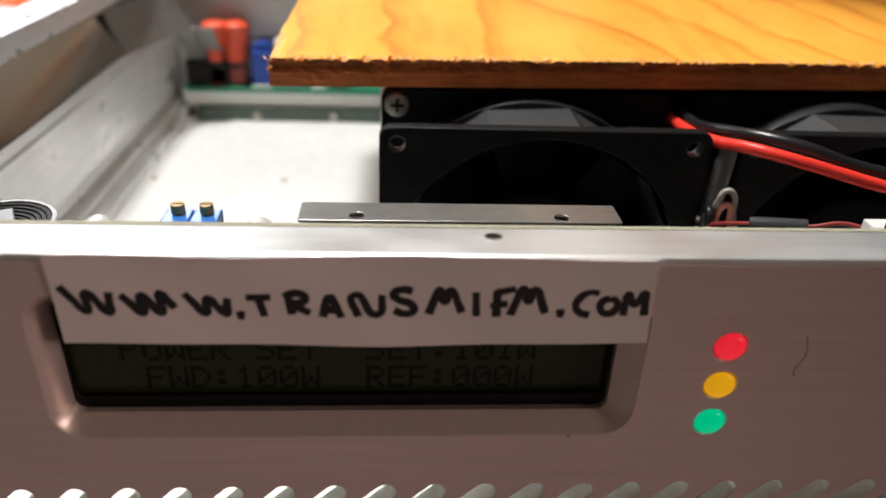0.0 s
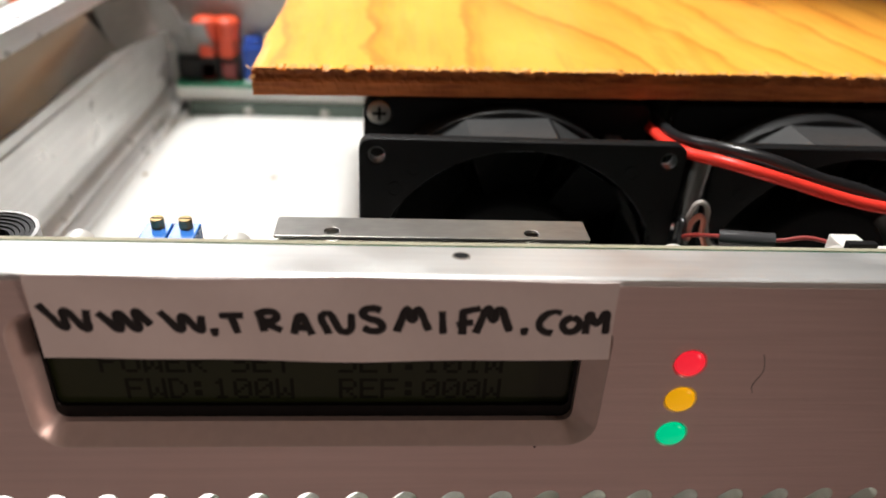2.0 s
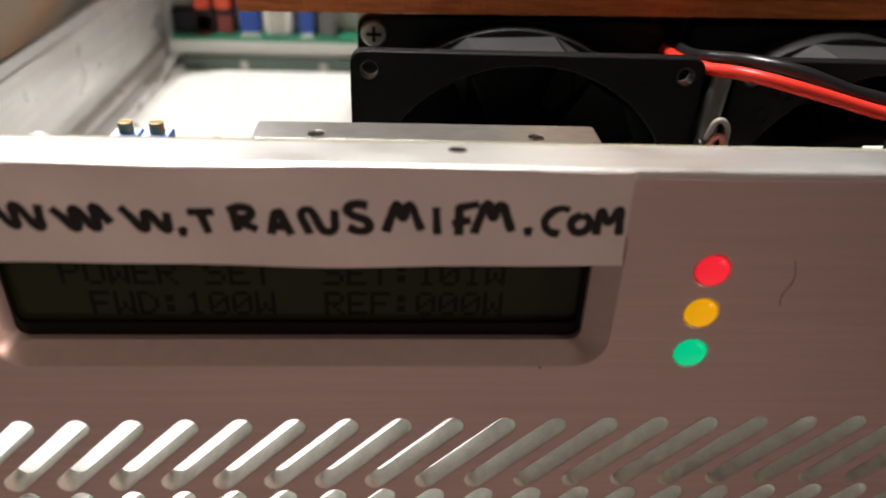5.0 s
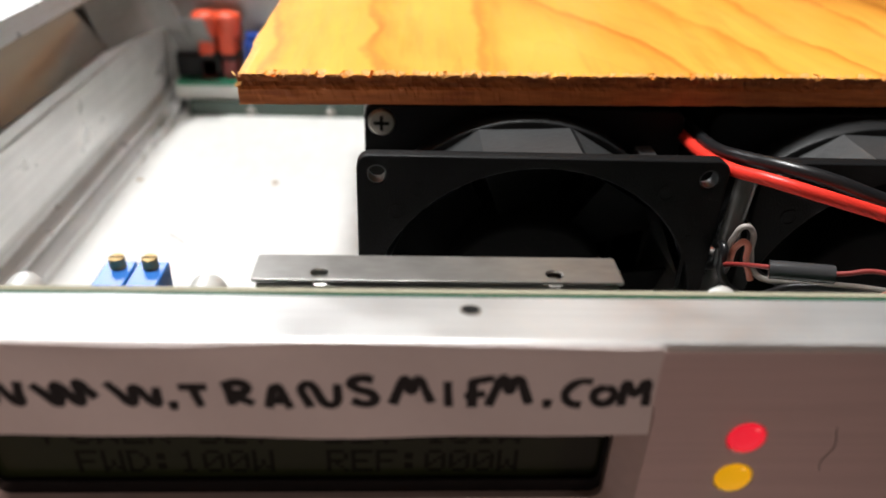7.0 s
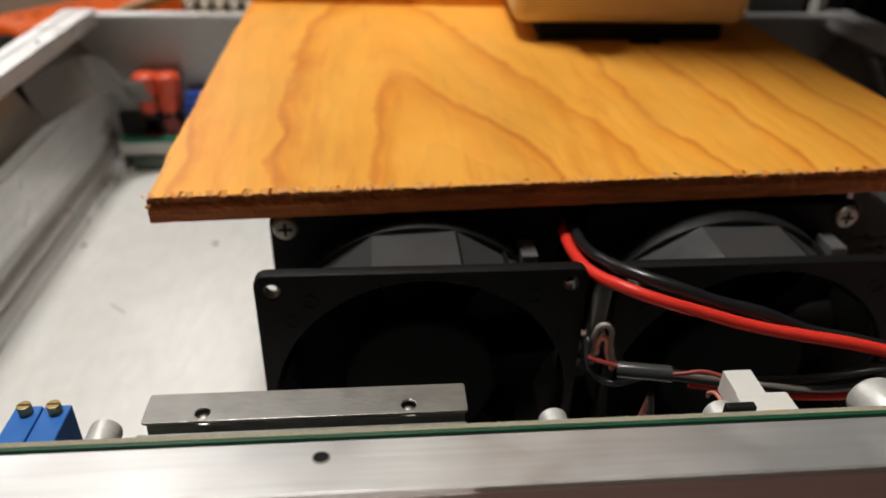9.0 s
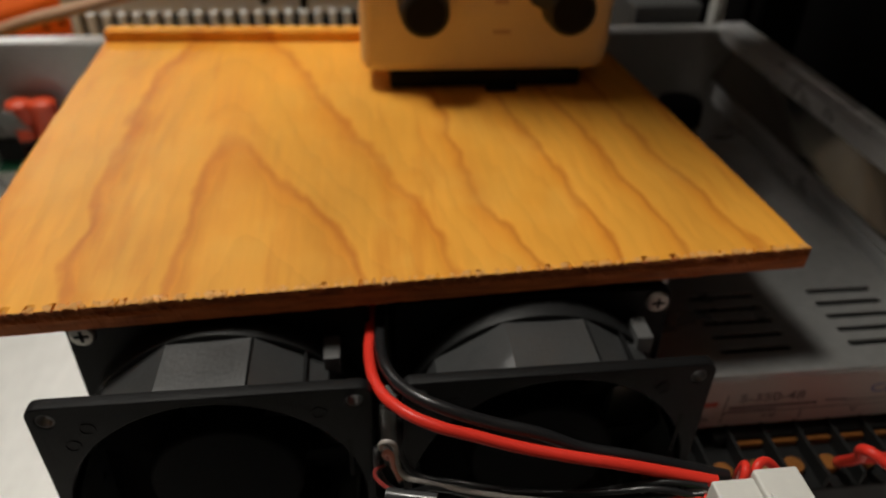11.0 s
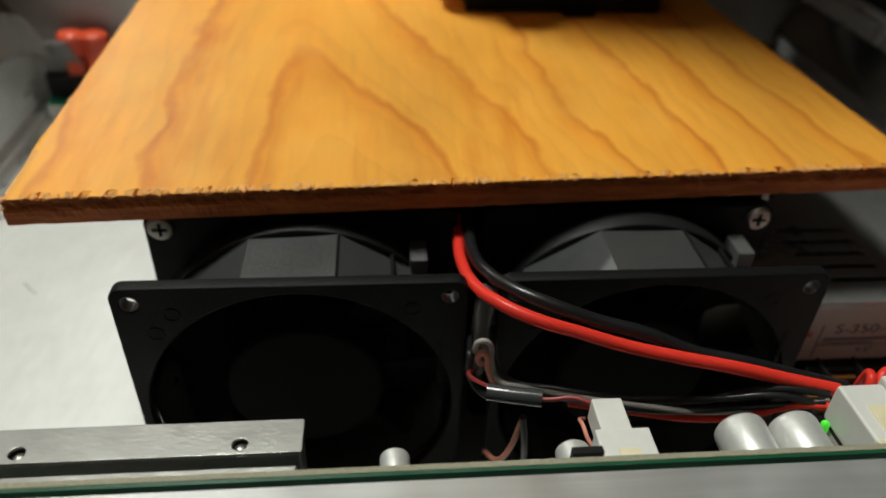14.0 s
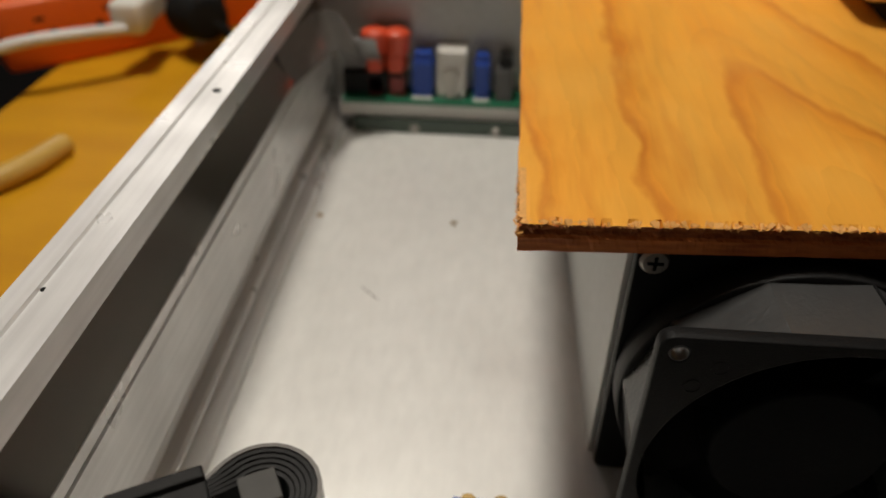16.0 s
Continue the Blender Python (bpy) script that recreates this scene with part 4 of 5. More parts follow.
def heat_sink():
    t = thing("heat_sink", "aluminium heat sink tunnel behind the fans", "heat sink")
    for x in (-6.5, 161):
        part("side_wall", bx(x, x + 2.2, 105.2, 286, 8, 93.6, 0.3), "rear", t)
    for i in range(16):
        part("fin", bx(4 + 9.8 * i, 5.6 + 9.8 * i, 107, 284, 12, 92), "fins", t)
    part("cover", bx(-4.2, 160.8, 105.4, 285, 91.8, 93.4), "fins", t)


heat_sink()


# ---- plywood board lying on the heat sink, with the instrument on it ----
TILT_UP = math.tan(radians(3.4))


def board_z(y):
    """Height of the board's upper face, in millimetres."""
    return 100.4 + (y - 90) * TILT_UP


def board():
    rng = random.Random(7)
    t = thing("plywood_board", "tilted pine plywood board with a torn front edge over the fans", "board")
    thick = 7.3
    fl, fr, rl, rr = (-34.8, 89.6), (201.2, 100.2), (-31.5, 266), (178.5, 258)
    bm = bmesh.new()
    nx, ny = 330, 24
    top, low = [], []
    for j in range(ny + 1):
        v = j / ny
        a, b = [], []
        for i in range(nx + 1):
            u = i / nx
            x = (fl[0] * (1 - u) + fr[0] * u) * (1 - v) + (rl[0] * (1 - u) + rr[0] * u) * v
            y = (fl[1] * (1 - u) + fr[1] * u) * (1 - v) + (rl[1] * (1 - u) + rr[1] * u) * v
            z, plain_y = board_z(y), y
            if j == 0:
                tear = max(0.0, noise.noise((x * 0.36, 3.1, 0.0)) + 0.6 * noise.noise((x * 1.1, 8.0, 0.0)))
                y += 3.6 * tear + 0.15 * rng.random()
                z -= 2.7 * tear + 0.08 * rng.random()
            elif j == 1 and ny:
                y -= 4.5
                z = board_z(y) + 0.03 * rng.random()
            if i < 5 and j == 0:
                y += 0.10 * (5 - i) ** 2
            if i == 0:
                x += 0.5 * rng.random() + (0.7 if j < 3 else 0)
                z -= 0.3 * rng.random() + (1.4 if j < 3 else 0)
            elif i < 4 and j < 3:
                z -= 0.45 * (4 - i) / 3
            a.append(bm.verts.new(mm(x, y, z)))
            yy = plain_y + (0.35 + 0.25 * noise.noise((x * 0.2, 1.0, 5.0)) if j == 0 else 0) - (4.5 if j == 1 else 0)
            b.append(bm.verts.new(mm(x + (0.6 if i == 0 else 0), yy, board_z(yy) - thick)))
        top.append(a)
        low.append(b)
    for j in range(ny):
        for i in range(nx):
            f = bm.faces.new((top[j][i], top[j][i + 1], top[j + 1][i + 1], top[j + 1][i]))
            f.material_index = 3 if i < 3 and j < 3 else 0
            bm.faces.new((low[j][i], low[j + 1][i], low[j + 1][i + 1], low[j][i + 1])).material_index = 1
    # front edge in three uneven veneer layers
    layers = [top[0]]
    for d, depth in ((1.0, 0.35), (2.0, 0.45), (3.0, 0.25), (3.7, -0.2), (5.4, -0.1)):
        row = []
        for q in low[0]:
            x = q.co.x * 1e3
            torn = noise.noise((x * 0.55 + d * 0.8, d * 0.9, 4.0)) + 0.6 * noise.noise((x * 1.7 + d * 1.6, d, 9.0))
            row.append(bm.verts.new((q.co.x, q.co.y + (depth + (0.75 if depth > 0 else 0.3) * torn) / 1e3, (board_z(q.co.y * 1e3) - d - 0.25 * torn) / 1e3)))
        layers.append(row)
    layers.append(low[0])
    for k, (a, b) in enumerate(zip(layers, layers[1:])):
        for i in range(nx):
            bm.faces.new((a[i], b[i], b[i + 1], a[i + 1])).material_index = 2 if k >= 3 else 1
    for j in range(ny):
        bm.faces.new((top[j][0], top[j + 1][0], low[j + 1][0], low[j][0])).material_index = 3 if j < 2 else 1
        bm.faces.new((top[j][nx], low[j][nx], low[j + 1][nx], top[j + 1][nx])).material_index = 1
    for i in range(nx):
        bm.faces.new((top[ny][i], top[ny][i + 1], low[ny][i + 1], low[ny][i])).material_index = 1
    bmesh.ops.recalc_face_normals(bm, faces=bm.faces[:])
    body = part("sheet", bm, ("ply_face", "ply_edge", "ply_low", "splinter"), t)
    # torn fibres along the front edge
    own = bmesh.new()
    for i in range(560):
        u = rng.random()
        if i < 440:
            x, y = fl[0] + (fr[0] - fl[0]) * u, fl[1] + (fr[1] - fl[1]) * u
            turn, drop = rng.uniform(-0.9, 0.9), 0.04 + 0.5 * rng.random() ** 2
            y += 0.3
        else:
            u *= 0.13
            x, y = fl[0] + (rl[0] - fl[0]) * u + 0.55, fl[1] + (rl[1] - fl[1]) * u
            turn, drop = rng.uniform(-1.9, -1.3), 1.5 + 3.0 * rng.random()
        w, h, d = 0.3 + 1.7 * rng.random() ** 2, 0.06 + 0.2 * rng.random(), 0.4 + 1.4 * rng.random()
        place = Matrix.Translation(mm(x, y + 0.15, board_z(y) - drop)) @ Matrix.Rotation(turn, 4, "Z") @ Matrix.Rotation(rng.uniform(-0.3, 0.5), 4, "X")
        c = [own.verts.new(place @ Vector(mm(a * w, b * d + 0.15 * rng.random(), e * h))) for a, b, e in ((-0.5, 0.3, -1), (0.5, 0.3, -0.6), (0.6, 0.9, 1), (-0.4, 0.9, 0.9), (0.0, -0.6, 0.2))]
        for q in ((0, 1, 4), (1, 2, 4), (2, 3, 4), (3, 0, 4), (3, 2, 1, 0)):
            own.faces.new([c[k] for k in q])
    fib = part("torn_fibre", own, "splinter", body, "pale torn wood fibres")
    fib["kind"] = "stuff"
    own = bmesh.new()
    prof = [(0, 0), (1, 0), (1, 1), (0, 1)]
    ends = []
    for x, y in ((-31.0, 258.0), (86.0, 252.9)):
        ends.append([own.verts.new(mm(x, y + 8 * a, board_z(y) + 0.05 + 4.6 * b)) for a, b in prof])
    for k in range(4):
        own.faces.new((ends[0][k], ends[0][(k + 1) % 4], ends[1][(k + 1) % 4], ends[1][k]))
    own.faces.new(ends[0])
    own.faces.new(list(reversed(ends[1])))
    bmesh.ops.recalc_face_normals(own, faces=own.faces[:])
    bmesh.ops.bevel(own, geom=own.edges[:], offset=0.0006, segments=2, affect="EDGES")
    part("rear_batten", own, "ply_face", t)


board()


def meter_box():
    """Cream instrument on a black rubber base; built square to itself and set on the tilted board."""
    t = thing("instrument_box", "cream enamelled instrument with two black knobs on a black base", "instrument", at=mm(125, 206.5, board_z(206.5) + 0.2))
    t.rotation_euler = (radians(3.4), 0, radians(-1.0))
    part("base", bx(-38.5, 35.5, 0, 46, 0.1, 6.4, 1.4), "rubber", t)
    part("base_foot", bx(-2, 10, -4.0, 1, 0.1, 2.2, 0.5), "rubber", t)
    body = part("case", bx(-49.2, 44.8, -1.5, 121, 6.2, 300, 5.5, None, 5), "cream", t, smooth=True)
    for x, z, r in ((-26.2, 33.0, 9.4), (25.8, 33.2, 9.6)):
        k = part("knob", cylinder(mm(x, -1.4, z), (0, -1, 0), r / 1e3, (r - 1.0) / 1e3, 0.010, 40, 0.0008), "knob", t, smooth=True)
        part("knob_face", cylinder(mm(x, -11.3, z), (0, -1, 0), (r - 2.2) / 1e3, (r - 2.6) / 1e3, 0.0006, 40), "rubber", k)
    wing = bx(-15.5, 0, -11.0, -1.4, -4.2, 4.2, 1.2)
    wing.transform(Matrix.Translation(mm(25.8, 0, 33.2)) @ Matrix.Rotation(radians(27), 4, "Y"))
    part("knob_wing", wing, "knob", t)
    for x, z, w in ((2.8, 22.8, 6.5), (2.0, 34.0, 5)):
        part("print_bar", bx(x - w / 2, x + w / 2, -1.62, -1.45, z - 0.8, z + 0.8), "tan", body)


meter_box()


# ---- power supply ----
def power_supply():
    t = thing("power_supply", "zinc-plated switching power supply with a printed label", "power supply")
    part("chassis", bx(145, 258.8, 92, 302, 8.2, 61.0, 0.6), "psu", t)
    holes = []
    for x0, x1 in ((183.5, 205.5), (226.6, 248.2)):
        for i in range(5):
            y = 99.2 + 6.55 * i
            holes.append(slot(*mm(x0, y, x1, y), 0.00115))
    top = plate(rounded(0.145, 0.2590, 0.0885, 0.3025, 0.0008), holes, 0.0011, 0.0002)
    top.transform(Matrix.Translation((0, 0, 0.0621)))
    cover = part("cover", top, "psu", t)
    # added black sheet paints the shade seen through the cover slots
    part("slot_shade_sheet", bx(180, 251, 96, 270, 61.3, 61.7), "rubber", t)
    part("front_fold", bx(145, 259, 88.4, 89.6, 40.5, 62.4, 0.3), "psu", cover)
    lab = part("label", bx(168, 258.4, 88.15, 88.38, 41.2, 61.2), "label", cover, "printed white rating label")
    up = Matrix.Translation(mm(0, 88.1, 0)) @ Matrix.Rotation(radians(90), 4, "X")
    for text, x, z, size, key in (("S-350-48", 186.5, 51.6, 5.0, "print"), ("CE", 229.5, 52.2, 5.4, "print_blue"), ("+V", 195.5, 43.6, 3.6, "print"), ("V", 225.5, 43.8, 3.6, "print")):
        lettering(text, size / 1e3, key, lab, up @ Matrix.Translation(mm(x, z, 0)), squash=1.2)
    for x0, x1, z0, z1, key in ((170, 180, 50.4, 52.4, "print_red"), (170, 176, 46.6, 47.4, "print"), (170, 178, 44.4, 45.2, "print"), (184, 213, 48.8, 49.7, "print"), (184, 200, 47.5, 48.0, "print"),
                                (216, 223, 49.6, 50.2, "print"), (222.5, 236, 49.0, 49.4, "print"), (182.4, 182.8, 42.5, 55, "print"), (183, 240, 46.8, 47.1, "print"), (208.6, 209, 42.5, 47, "print"),
                                (242, 246, 44, 48.4, "print"), (249, 253.4, 44, 48.4, "print"), (250.4, 252, 45.4, 47, "label"), (247, 257, 55.4, 56.0, "print"), (246.6, 257, 52.6, 54.6, "print")):
        part("print_bar", bx(x0, x1, 88.06 - 0.06 * (key == "label"), 88.16, z0, z1), key, lab)
    part("terminal_block", bx(150, 254, 66, 91.9, 14, 36, 0.8), "idc", t)
    for i in range(9):
        x = 156 + 11.4 * i
        part("barrier", bx(x - 5.9, x - 4.9, 66.5, 88, 36, 42, 0.2), "idc", t)
        part("terminal_screw", cylinder(mm(x, 74, 36), (0, 0, 1), 0.003, 0.003, 0.0022, 18, 0.0003), "amber", t)
    part("circuit_board", bx(147, 257, 62, 91.9, 11, 13, 0.1), "amber", t)
    part("wound_core", bx(180, 256, 84, 91.9, 30.5, 40.2, 1.5), "idc", t, "black wound core")
    part("core_tape", bx(186, 252, 82.6, 84.2, 33.0, 38.4, 0.4), "amber", t, "amber tape")


power_supply()


# ---- wiring ----
def wire(name, label, pts, r, key, group="cables over the fans"):
    return tagged(finish(name, tube(mms(pts), r / 1e3, 4), key, smooth=True), label, "cable", group)


RED = [(75.5, 106, 83.0), (74.3, 94, 84.6), (73.8, 81, 86.2), (75.6, 69.5, 88.0), (80.0, 61, 89.6), (87, 55.8, 89.2), (97, 53, 87.2), (107.6, 50.5, 85.0), (118, 47.8, 84.0), (129, 45.4, 83.0), (140, 43.6, 81.0), (152, 41, 79.4)]
wire("power_cable", "thick red power wire bending over the second fan", RED, 1.48, "red_wire")
BLACK = [(x + 2.6 + 0.25 * i, y + 1.2 + 0.25 * i, z + 1.0 + 0.9 * (i in (3, 4, 5)) - 0.04 * i * i * (i > 7)) for i, (x, y, z) in enumerate(RED)]
wire("power_cable", "thick black power wire beside the red one", BLACK, 1.58, "black_wire")


def small_wires():
    wire("fan_lead", "looped pale grey fan lead between the fans", [(79, 82, 60), (77.2, 66, 70), (75.4, 61.0, 76), (76.6, 60.0, 79.2), (78.6, 60.0, 78.0), (79.2, 59.4, 73), (81.0, 58, 68.4), (86, 56, 68), (96, 50, 71), (112, 46, 71), (128, 43, 71.5), (140, 41, 76), (149, 39, 79)], 0.65, "pale_wire")
    wire("fan_lead", "pink fan lead between the fans", [(80, 80, 62), (78.2, 66, 66), (76.4, 60.4, 74.4), (77.4, 59.6, 75.6), (78.4, 59.0, 71.4), (80, 58, 67)], 0.7, "copper")
    wire("fan_lead", "black fan lead between the fans", [(78, 84, 58), (75.0, 66, 66), (74.4, 62.6, 73), (75, 61, 66), (79, 58, 63), (88, 54, 68), (101, 48, 70.5), (118, 45, 70.2), (134, 42, 74), (148, 38.5, 78.6)], 0.85, "black_wire")
    wire("fan_lead", "black fan lead between the fans", [(81, 78, 66), (80.4, 64.5, 76), (80.8, 62.6, 70), (84, 60, 66.5), (94, 55, 68), (110, 50, 69), (126, 46, 72.4), (138, 42.5, 79), (149, 39.5, 80)], 0.8, "black_wire")
    wire("fan_lead", "black fan lead between the fans", [(104, 50, 69.5), (116, 47, 71.8), (128, 43.5, 75.4), (138, 41, 78.4), (149, 38, 77.4)], 0.8, "black_wire")
    wire("fan_lead", "red fan lead in front of the second fan", [(96, 50, 68.5), (110, 47, 68.2), (124, 44, 68.4), (134, 41.6, 71.4), (142, 39.8, 76.4), (149.5, 37.5, 78.2)], 0.85, "red_wire")
    wire("fan_lead", "thin red lead to the small white plug", [(76, 62, 68), (73.8, 58, 71), (76, 50, 75.6), (82, 44.4, 78), (88, 41.6, 79.2), (93.5, 40.4, 80.6), (98.4, 37.6, 80.6)], 0.5, "brown_wire")
    wire("fan_lead", "thin red lead to the small white plug", [(98, 44, 70), (94.6, 38, 76.6), (93.8, 33.5, 80.0), (94.2, 30.5, 79.4), (95.6, 29, 77.6)], 0.4, "copper")
    wire("fan_lead", "copper-coloured lead hanging below the board", [(80, 60, 40), (81, 48, 52), (82.5, 44, 62), (84, 43.5, 71)], 0.7, "copper")
    wire("fan_lead", "black lead hanging below the sleeve", [(84, 52, 40), (86, 46, 52), (85, 43, 64), (84, 43.4, 72)], 0.8, "black_wire")
    s = tube(mms([(76.4, 46.2, 77.2), (80.6, 44.6, 77.8), (87.4, 42.6, 78.4)]), 0.0019, 5)
    tagged(finish("heat_shrink_sleeve", s, "sleeve", smooth=True), "glossy black sleeve on the thin fan leads", "cable sleeve")
    t = tube(mms([(79.5, 88, 40), (78.4, 70, 62), (77.8, 67.5, 80), (78.6, 68, 88)]), 0.0024, 4)
    tagged(finish("cable_sleeve", t, "clear", smooth=True), "translucent grey cable sleeve between the fans", "cable sleeve")
    wire("mains_lead", "red wire looping over the power supply terminals", [(214, 72, 40), (207, 60, 58), (203.5, 56, 66), (205, 53, 66.5), (212, 47, 62), (222, 42, 52)], 1.6, "red_wire", "terminal wires")
    wire("mains_lead", "red wire looping over the power supply terminals", [(222, 74, 38), (218, 56, 62), (217.0, 50, 71), (219, 45, 72), (226, 40, 64), (236, 36, 50)], 1.6, "red_wire", "terminal wires")
    wire("mains_lead", "black wire looping over the power supply terminals", [(230, 74, 38), (224, 56, 62), (219, 51.5, 74), (221.6, 47, 75.5), (232, 42, 70), (246, 38, 52)], 1.6, "black_wire", "terminal wires")
    wire("mains_lead", "red wire rising behind the white power plug", [(190, 70, 38), (172, 56, 56), (160, 45, 76), (158, 41.0, 83.4), (156.8, 38.6, 80)], 1.0, "red_wire", "terminal wires")
    wire("mains_lead", "red wire beside the white power plug", [(186, 36, 60), (176, 38, 70), (168, 42, 79), (163, 43, 82.5), (160, 39.5, 79.5)], 1.1, "red_wire", "terminal wires")


small_wires()


# ---- ribbon cable along the side wall ----
def ribbon():
    t = thing("ribbon_cable", "flat grey ribbon cable folding down into a black plug", "cable")
    path = [(-129.0, 246, 68.8), (-126.0, 262, 68.6), (-124.0, 272, 68.4), (-122.4, 280, 68.2), (-121.5, 290, 67.6), (-118.5, 297, 66.4), (-113, 301, 64), (-109, 304, 56)]
    part("flat_cable", strip(mms(path), (-0.3, 0, 0.95), 0.0205, 0.001), "ribbon", t)
    part("plug", bx(-118, -95, 313, 323, 27.5, 39.5, 0.6), "idc", t)
    part("fold", strip(mms([(-109, 303, 60), (-108, 307, 52), (-107, 313, 45), (-107, 317, 39)]), (1, 0, 0), 0.0205, 0.001), "ribbon", t)


ribbon()


def ribbon_loop():
    t = thing("ribbon_plug", "black ribbon connector with its cable folded over on the control board", "cable")
    m = Matrix.Translation(mm(-93, 26, 80)) @ Matrix.Rotation(radians(28), 4, "Z")
    t.matrix_basis = m
    part("connector", bx(-8.5, 9.5, -7.2, 4.2, -6, 3.4, 0.5), "idc", t)
    part("clip", bx(-6.5, 9.3, 3.0, 5.6, -4, 4.6, 0.4), "idc", t)
    for k in range(6):
        pts = []
        for i in range(15):
            a = radians(120 - 200 * i / 14)
            r = 9.6 - 0.95 * k
            pts.append((17.5 + r * math.cos(a), -3.0 + r * math.sin(a), -6.5 - 0.25 * k))
        pts = [(9.4, 3.2 - 0.75 * k, -6.5)] + pts + [(16 - k * 0.2, -16, -9)]
        part("ribbon_layer", strip(mms(pts), (0, 0, 1), 0.020, 0.00075), "ribbon" if k == 0 else "idc", t)
    part("clear_tab", bx(14, 20.5, -6, 0.5, 0.8, 4.4, 0.3), "clear", t, "clear plastic tab")


ribbon_loop()


# ---- filter board at the rear of the case ----
def filter_board():
    t = thing("filter_board", "green filter board with red coils and blue terminals on a rail", "circuit board")
    part("mounting_rail", bx(-120, -4, 310, 322, 16.2, 24.4, 0.5), "nylon", t, "pale mounting rail")
    part("laminate", bx(-118, -4, 307.8, 325, 24.4, 26.6), "green_mask", t)
    strip_ = part("dark_strip", bx(-113, -4, 307.5, 310, 8.0, 16.0, 0.4), "strip", t, "grey-green strip")
    for x in (-80.4, -37.5):
        part("standoff_screw", dome(mm(x, 307.5, 10.8), (0, -1, 0), 0.0026, 0.0018, 18, 5), "screw", strip_, smooth=True)
    for x in (-101, -90):
        coil = part("coil", bx(x - 4.2, x + 4.4, 312.6, 321.4, 36, 52, 1.5), "idc", t, "red enamelled coil on a dark former")
        for k in range(4):
            own = plate(rounded(-0.0052, 0.0054, -0.0052, 0.0052, 0.003), [rounded(-0.0042, 0.0044, -0.0042, 0.0042, 0.0025)], 0.0016, 0.0004)
            own.transform(Matrix.Translation(mm(x, 317, 41 + 2.4 * k)))
            part("turn", own, "red_part", coil)
        part("coil_top", dome(mm(x, 317, 58.6), (0, 0, 1), 0.0072, 0.0030, 26, 6, cylinder(mm(x, 317, 49), (0, 0, 1), 0.0062, 0.0072, 0.0096, 26)), "red_part", coil, smooth=True)
        part("coil_core", bx(x - 3.4, x + 3.4, 310.8, 311.8, 40, 50, 0.3), "red_part", coil)
        part("coil_leg", bx(x - 4, x + 4, 313, 321, 26, 36.4, 0.4), "brown_wire", coil)
    for x, w in ((-76.4, 5.4), (-46.0, 4.0)):
        b = part("terminal", bx(x - w, x + w, 312, 323, 28, 46, 0.6), "blue_term", t, "blue terminal")
        part("terminal_cap", bx(x - w + 0.8, x + w - 0.8, 314, 321, 46, 50, 0.6), "blue_term", b)
        part("solder_pad", bx(x - w, x + w, 309.5, 311.6, 26.5, 27.6, 0.2), "nylon", b)
    w = part("socket", bx(-69, -54, 312, 324, 27, 52, 0.8), "nylon", t, "white socket")
    part("socket_screw", cylinder(mm(-61.8, 312.0, 40), (0, -1, 0), 0.0042, 0.0042, 0.002, 22, 0.0004), "screw", w, smooth=True)
    part("socket_pin", bx(-64, -59, 310.6, 312, 27, 36, 0.4), "screw", w)
    part("relay", bx(-39, -30, 311, 323, 26, 44, 0.6), "clear", t, "grey clear relay")
    part("relay_top", bx(-37, -31, 312, 322, 44, 50, 0.6), "idc", t)


filter_board()


# ---- on the table behind and beside the case ----
def power_strip(x, y, heading, length, holes):
    t = thing("power_strip", "orange plastic power strip lying on the table", "power strip", "power strips")
    t.matrix_basis = Matrix.Translation(mm(x, y, 0)) @ Matrix.Rotation(radians(heading), 4, "Z")
    part("body", bx(0, length, 0, 52, -0.4, 44, 5, None, 3), "orange", t, smooth=True)
    for k in range(holes):
        s = 26 + 42 * k
        for dx, dz in ((-7, 22), (7, 22)):
            part("socket_hole", cylinder(mm(s + dx, -0.05, dz), (0, 1, 0), 0.0026, 0.0026, 0.001, 14), "rubber", t)
            part("socket_hole", cylinder(mm(s + dx, 26, 43.2), (0, 0, 1), 0.0026, 0.0026, 0.001, 14), "rubber", t)
        part("earth_slot", bx(s - 3, s + 3, -0.1, 0.5, 30, 32.4, 0.2), "rubber", t)
    return t


power_strip(-345, 376, 41, 122, 2)
power_strip(-236, 474, 52, 190, 4)


def plugs():
    t = thing("white_plug", "white angled mains plug with its cord in the power strip", "plug")
    part("plug_body", bx(-275, -255, 384, 402, 26, 46, 3.5, None, 3), "nylon", t, smooth=True)
    part("plug_neck", bx(-272, -256, 398, 428, 28, 44, 3), "nylon", t)
    part("cord", tube(mms([(-266, 386, 30), (-290, 368, 32), (-325, 345, 30), (-370, 320, 10), (-420, 300, -60)]), 0.0036, 4), "nylon", t, smooth=True)
    b = thing("black_plug", "black mains plug in the power strip", "plug")
    part("plug_body", cylinder(mm(-244, 436, 26), (0.55, -0.7, 0.1), 0.019, 0.014, 0.034, 26, 0.004), "rubber", b, smooth=True)
    part("plug_neck", bx(-252, -232, 432, 470, 10, 42, 4), "rubber", b)
    part("cord", tube(mms([(-226, 413, 30), (-205, 420, 12), (-185, 440, 5), (-160, 470, 5)]), 0.004, 4), "rubber", b, smooth=True)


plugs()


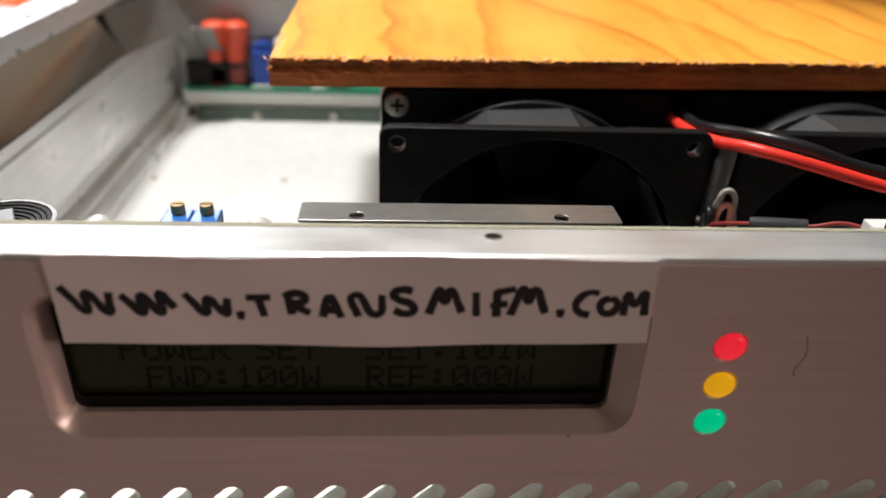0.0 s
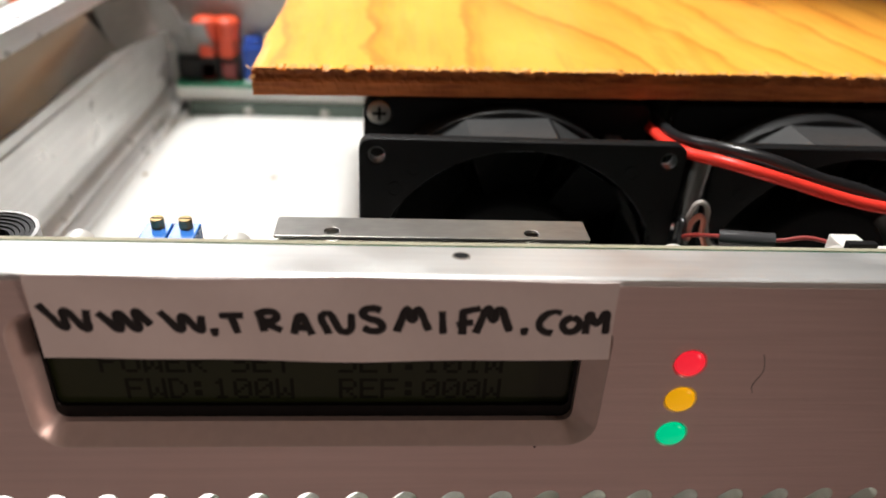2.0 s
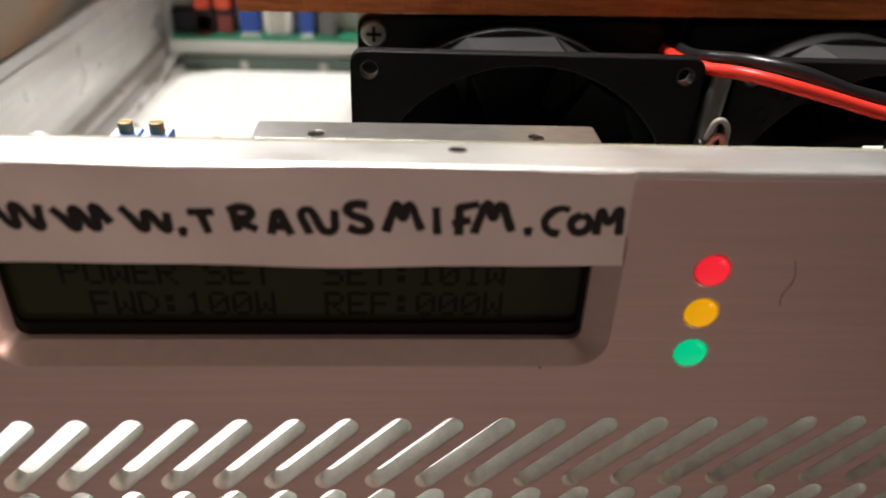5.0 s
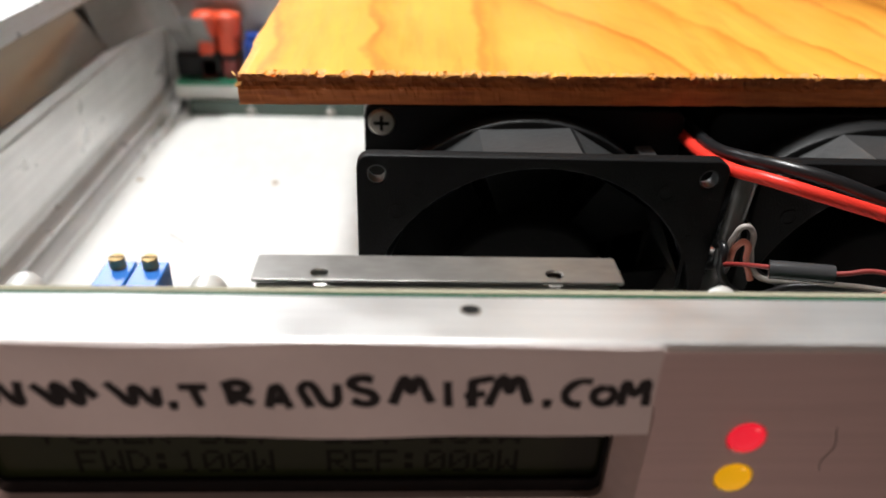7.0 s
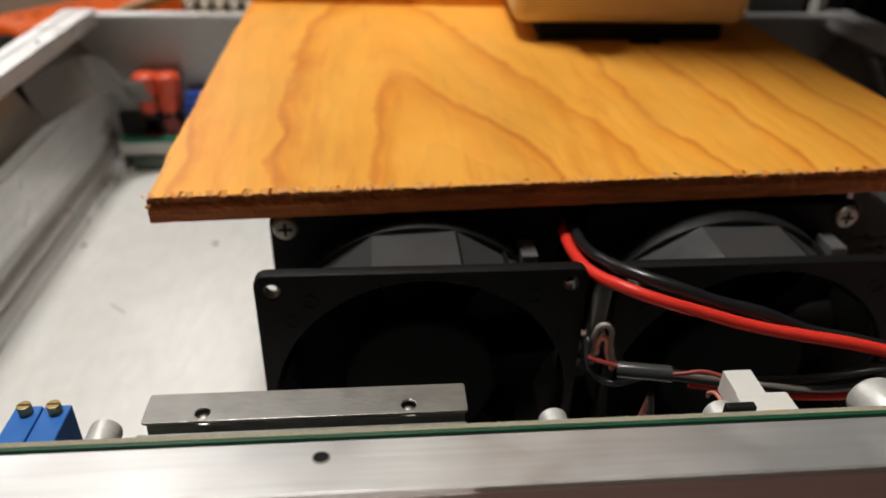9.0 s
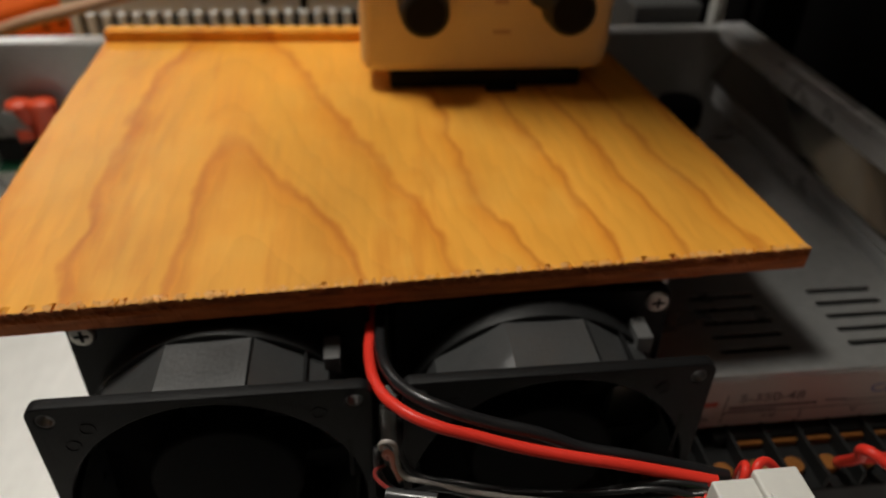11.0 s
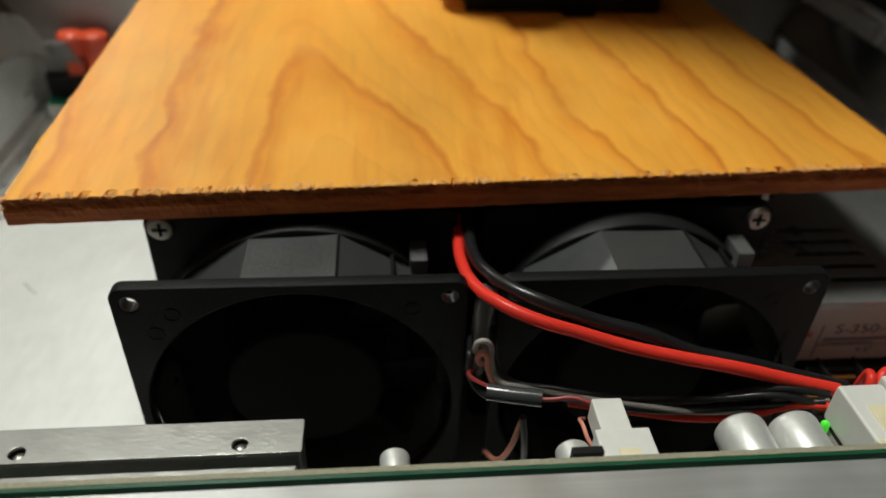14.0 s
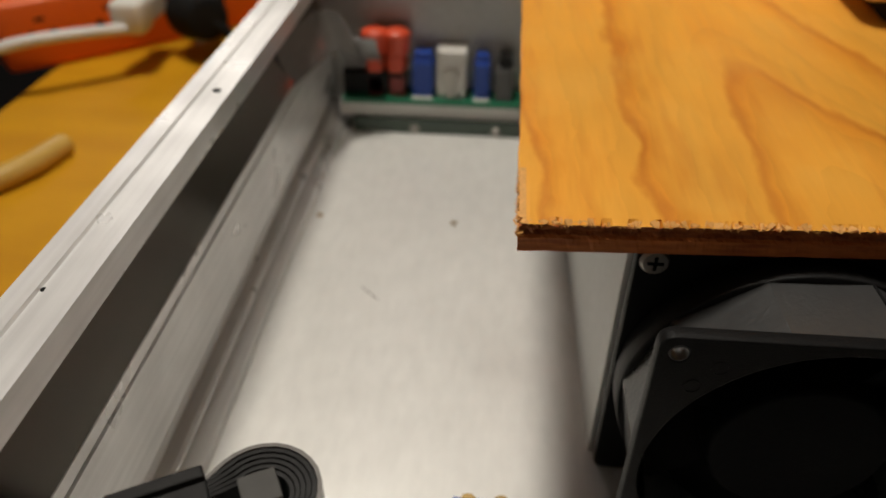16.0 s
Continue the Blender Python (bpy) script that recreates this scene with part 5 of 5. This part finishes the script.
def white_unit():
    t = thing("white_unit", "white appliance with a row of black cooling fins behind the case", "appliance")
    part("case", bx(-100, 120, 402, 560, 77, 190, 3, None, 3), "white_case", t, smooth=True)
    part("base", bx(-98, 118, 406, 556, -0.4, 77, 1), "rubber", t)
    for i in range(24):
        x = -95 + 9.0 * i
        part("fin", bx(x, x + 4.8, 399, 406, 52, 79, 0.8), "white_case", t)
    g = thing("grey_unit", "small pale grey box with ribs behind the board", "appliance")
    part("case", bx(118, 168, 380, 460, -0.4, 112, 4), "clear", g)


white_unit()


def far_things():
    wire("tan_cord", "tan cord lying over the rear edge of the case", [(-150, 380, 60), (-118, 352, 84), (-98, 346, 92), (-70, 345, 99), (-38, 350, 106), (5, 365, 116), (60, 380, 122)], 3.2, "tan", "cords behind the case")
    wire("hanging_cable", "black cord hanging behind the board", [(20, 395, 86), (32, 388, 110), (48, 384, 122), (70, 384, 112), (84, 388, 90)], 2.6, "rubber", "cords behind the case")
    wire("hanging_cable", "black cord hanging behind the board", [(44, 392, 84), (46, 385, 108), (52, 384, 132), (60, 390, 160)], 2.4, "rubber", "cords behind the case")
    tagged(finish("cardboard_box", bx(-330, -120, 640, 800, -0.4, 220, 2), "wall"), "plain beige carton on the table", "carton")
    for x0, y0, y1, top in ((300, 345, 880, 620), (330, -150, 340, 420)):
        c = thing("dark_cabinet", "large black cabinet standing beside the case", "cabinet", "black cabinets beside the case")
        part("body", bx(x0 + 6, 880, y0, y1, -0.4, top, 4), "dark_wall", c)
        panel = part("side_panel", bx(x0, x0 + 6, y0 + 4, y1 - 4, 6, top - 4, 1.5), "dark_wall", c)
        for k in range(5):
            y = y0 + 60 + 14 * k
            part("vent_rib", bx(x0 - 2.5, x0 + 1, y, y + 5, 130, 190, 0.8), "idc", panel)
    tagged(finish("dark_case", bx(172, 298, 376, 600, -0.4, 260, 4), "dark_wall"), "black equipment case standing behind the rack case", "equipment case")
    tagged(finish("grey_block", bx(228, 268, 334, 372, -0.4, 100, 2), "clip"), "small grey block behind the rear panel", "box")
    tagged(finish("white_post", bx(276, 282, 336, 344, -0.4, 135, 1), "nylon"), "thin white post behind the rear panel", "post")
    t = tube(mms([(-300, 215, 4), (-270, 255, 5), (-262, 285, 4)]), 0.006, 4)
    tagged(finish("plastic_tube", t, "dusty", smooth=True), "short pale plastic tube lying on the table", "tube")
    tagged(finish("black_grommet", cylinder(mm(231, 262, 63.2), (0, 0, 1), 0.012, 0.011, 0.012, 30, 0.002), "rubber", smooth=True), "round black rubber grommet on the power supply", "grommet")
    tagged(finish("dark_crate", bx(-760, -420, 180, 900, -740, -120, 6), "dark_wall"), "black crate standing beside the table", "crate")


far_things()
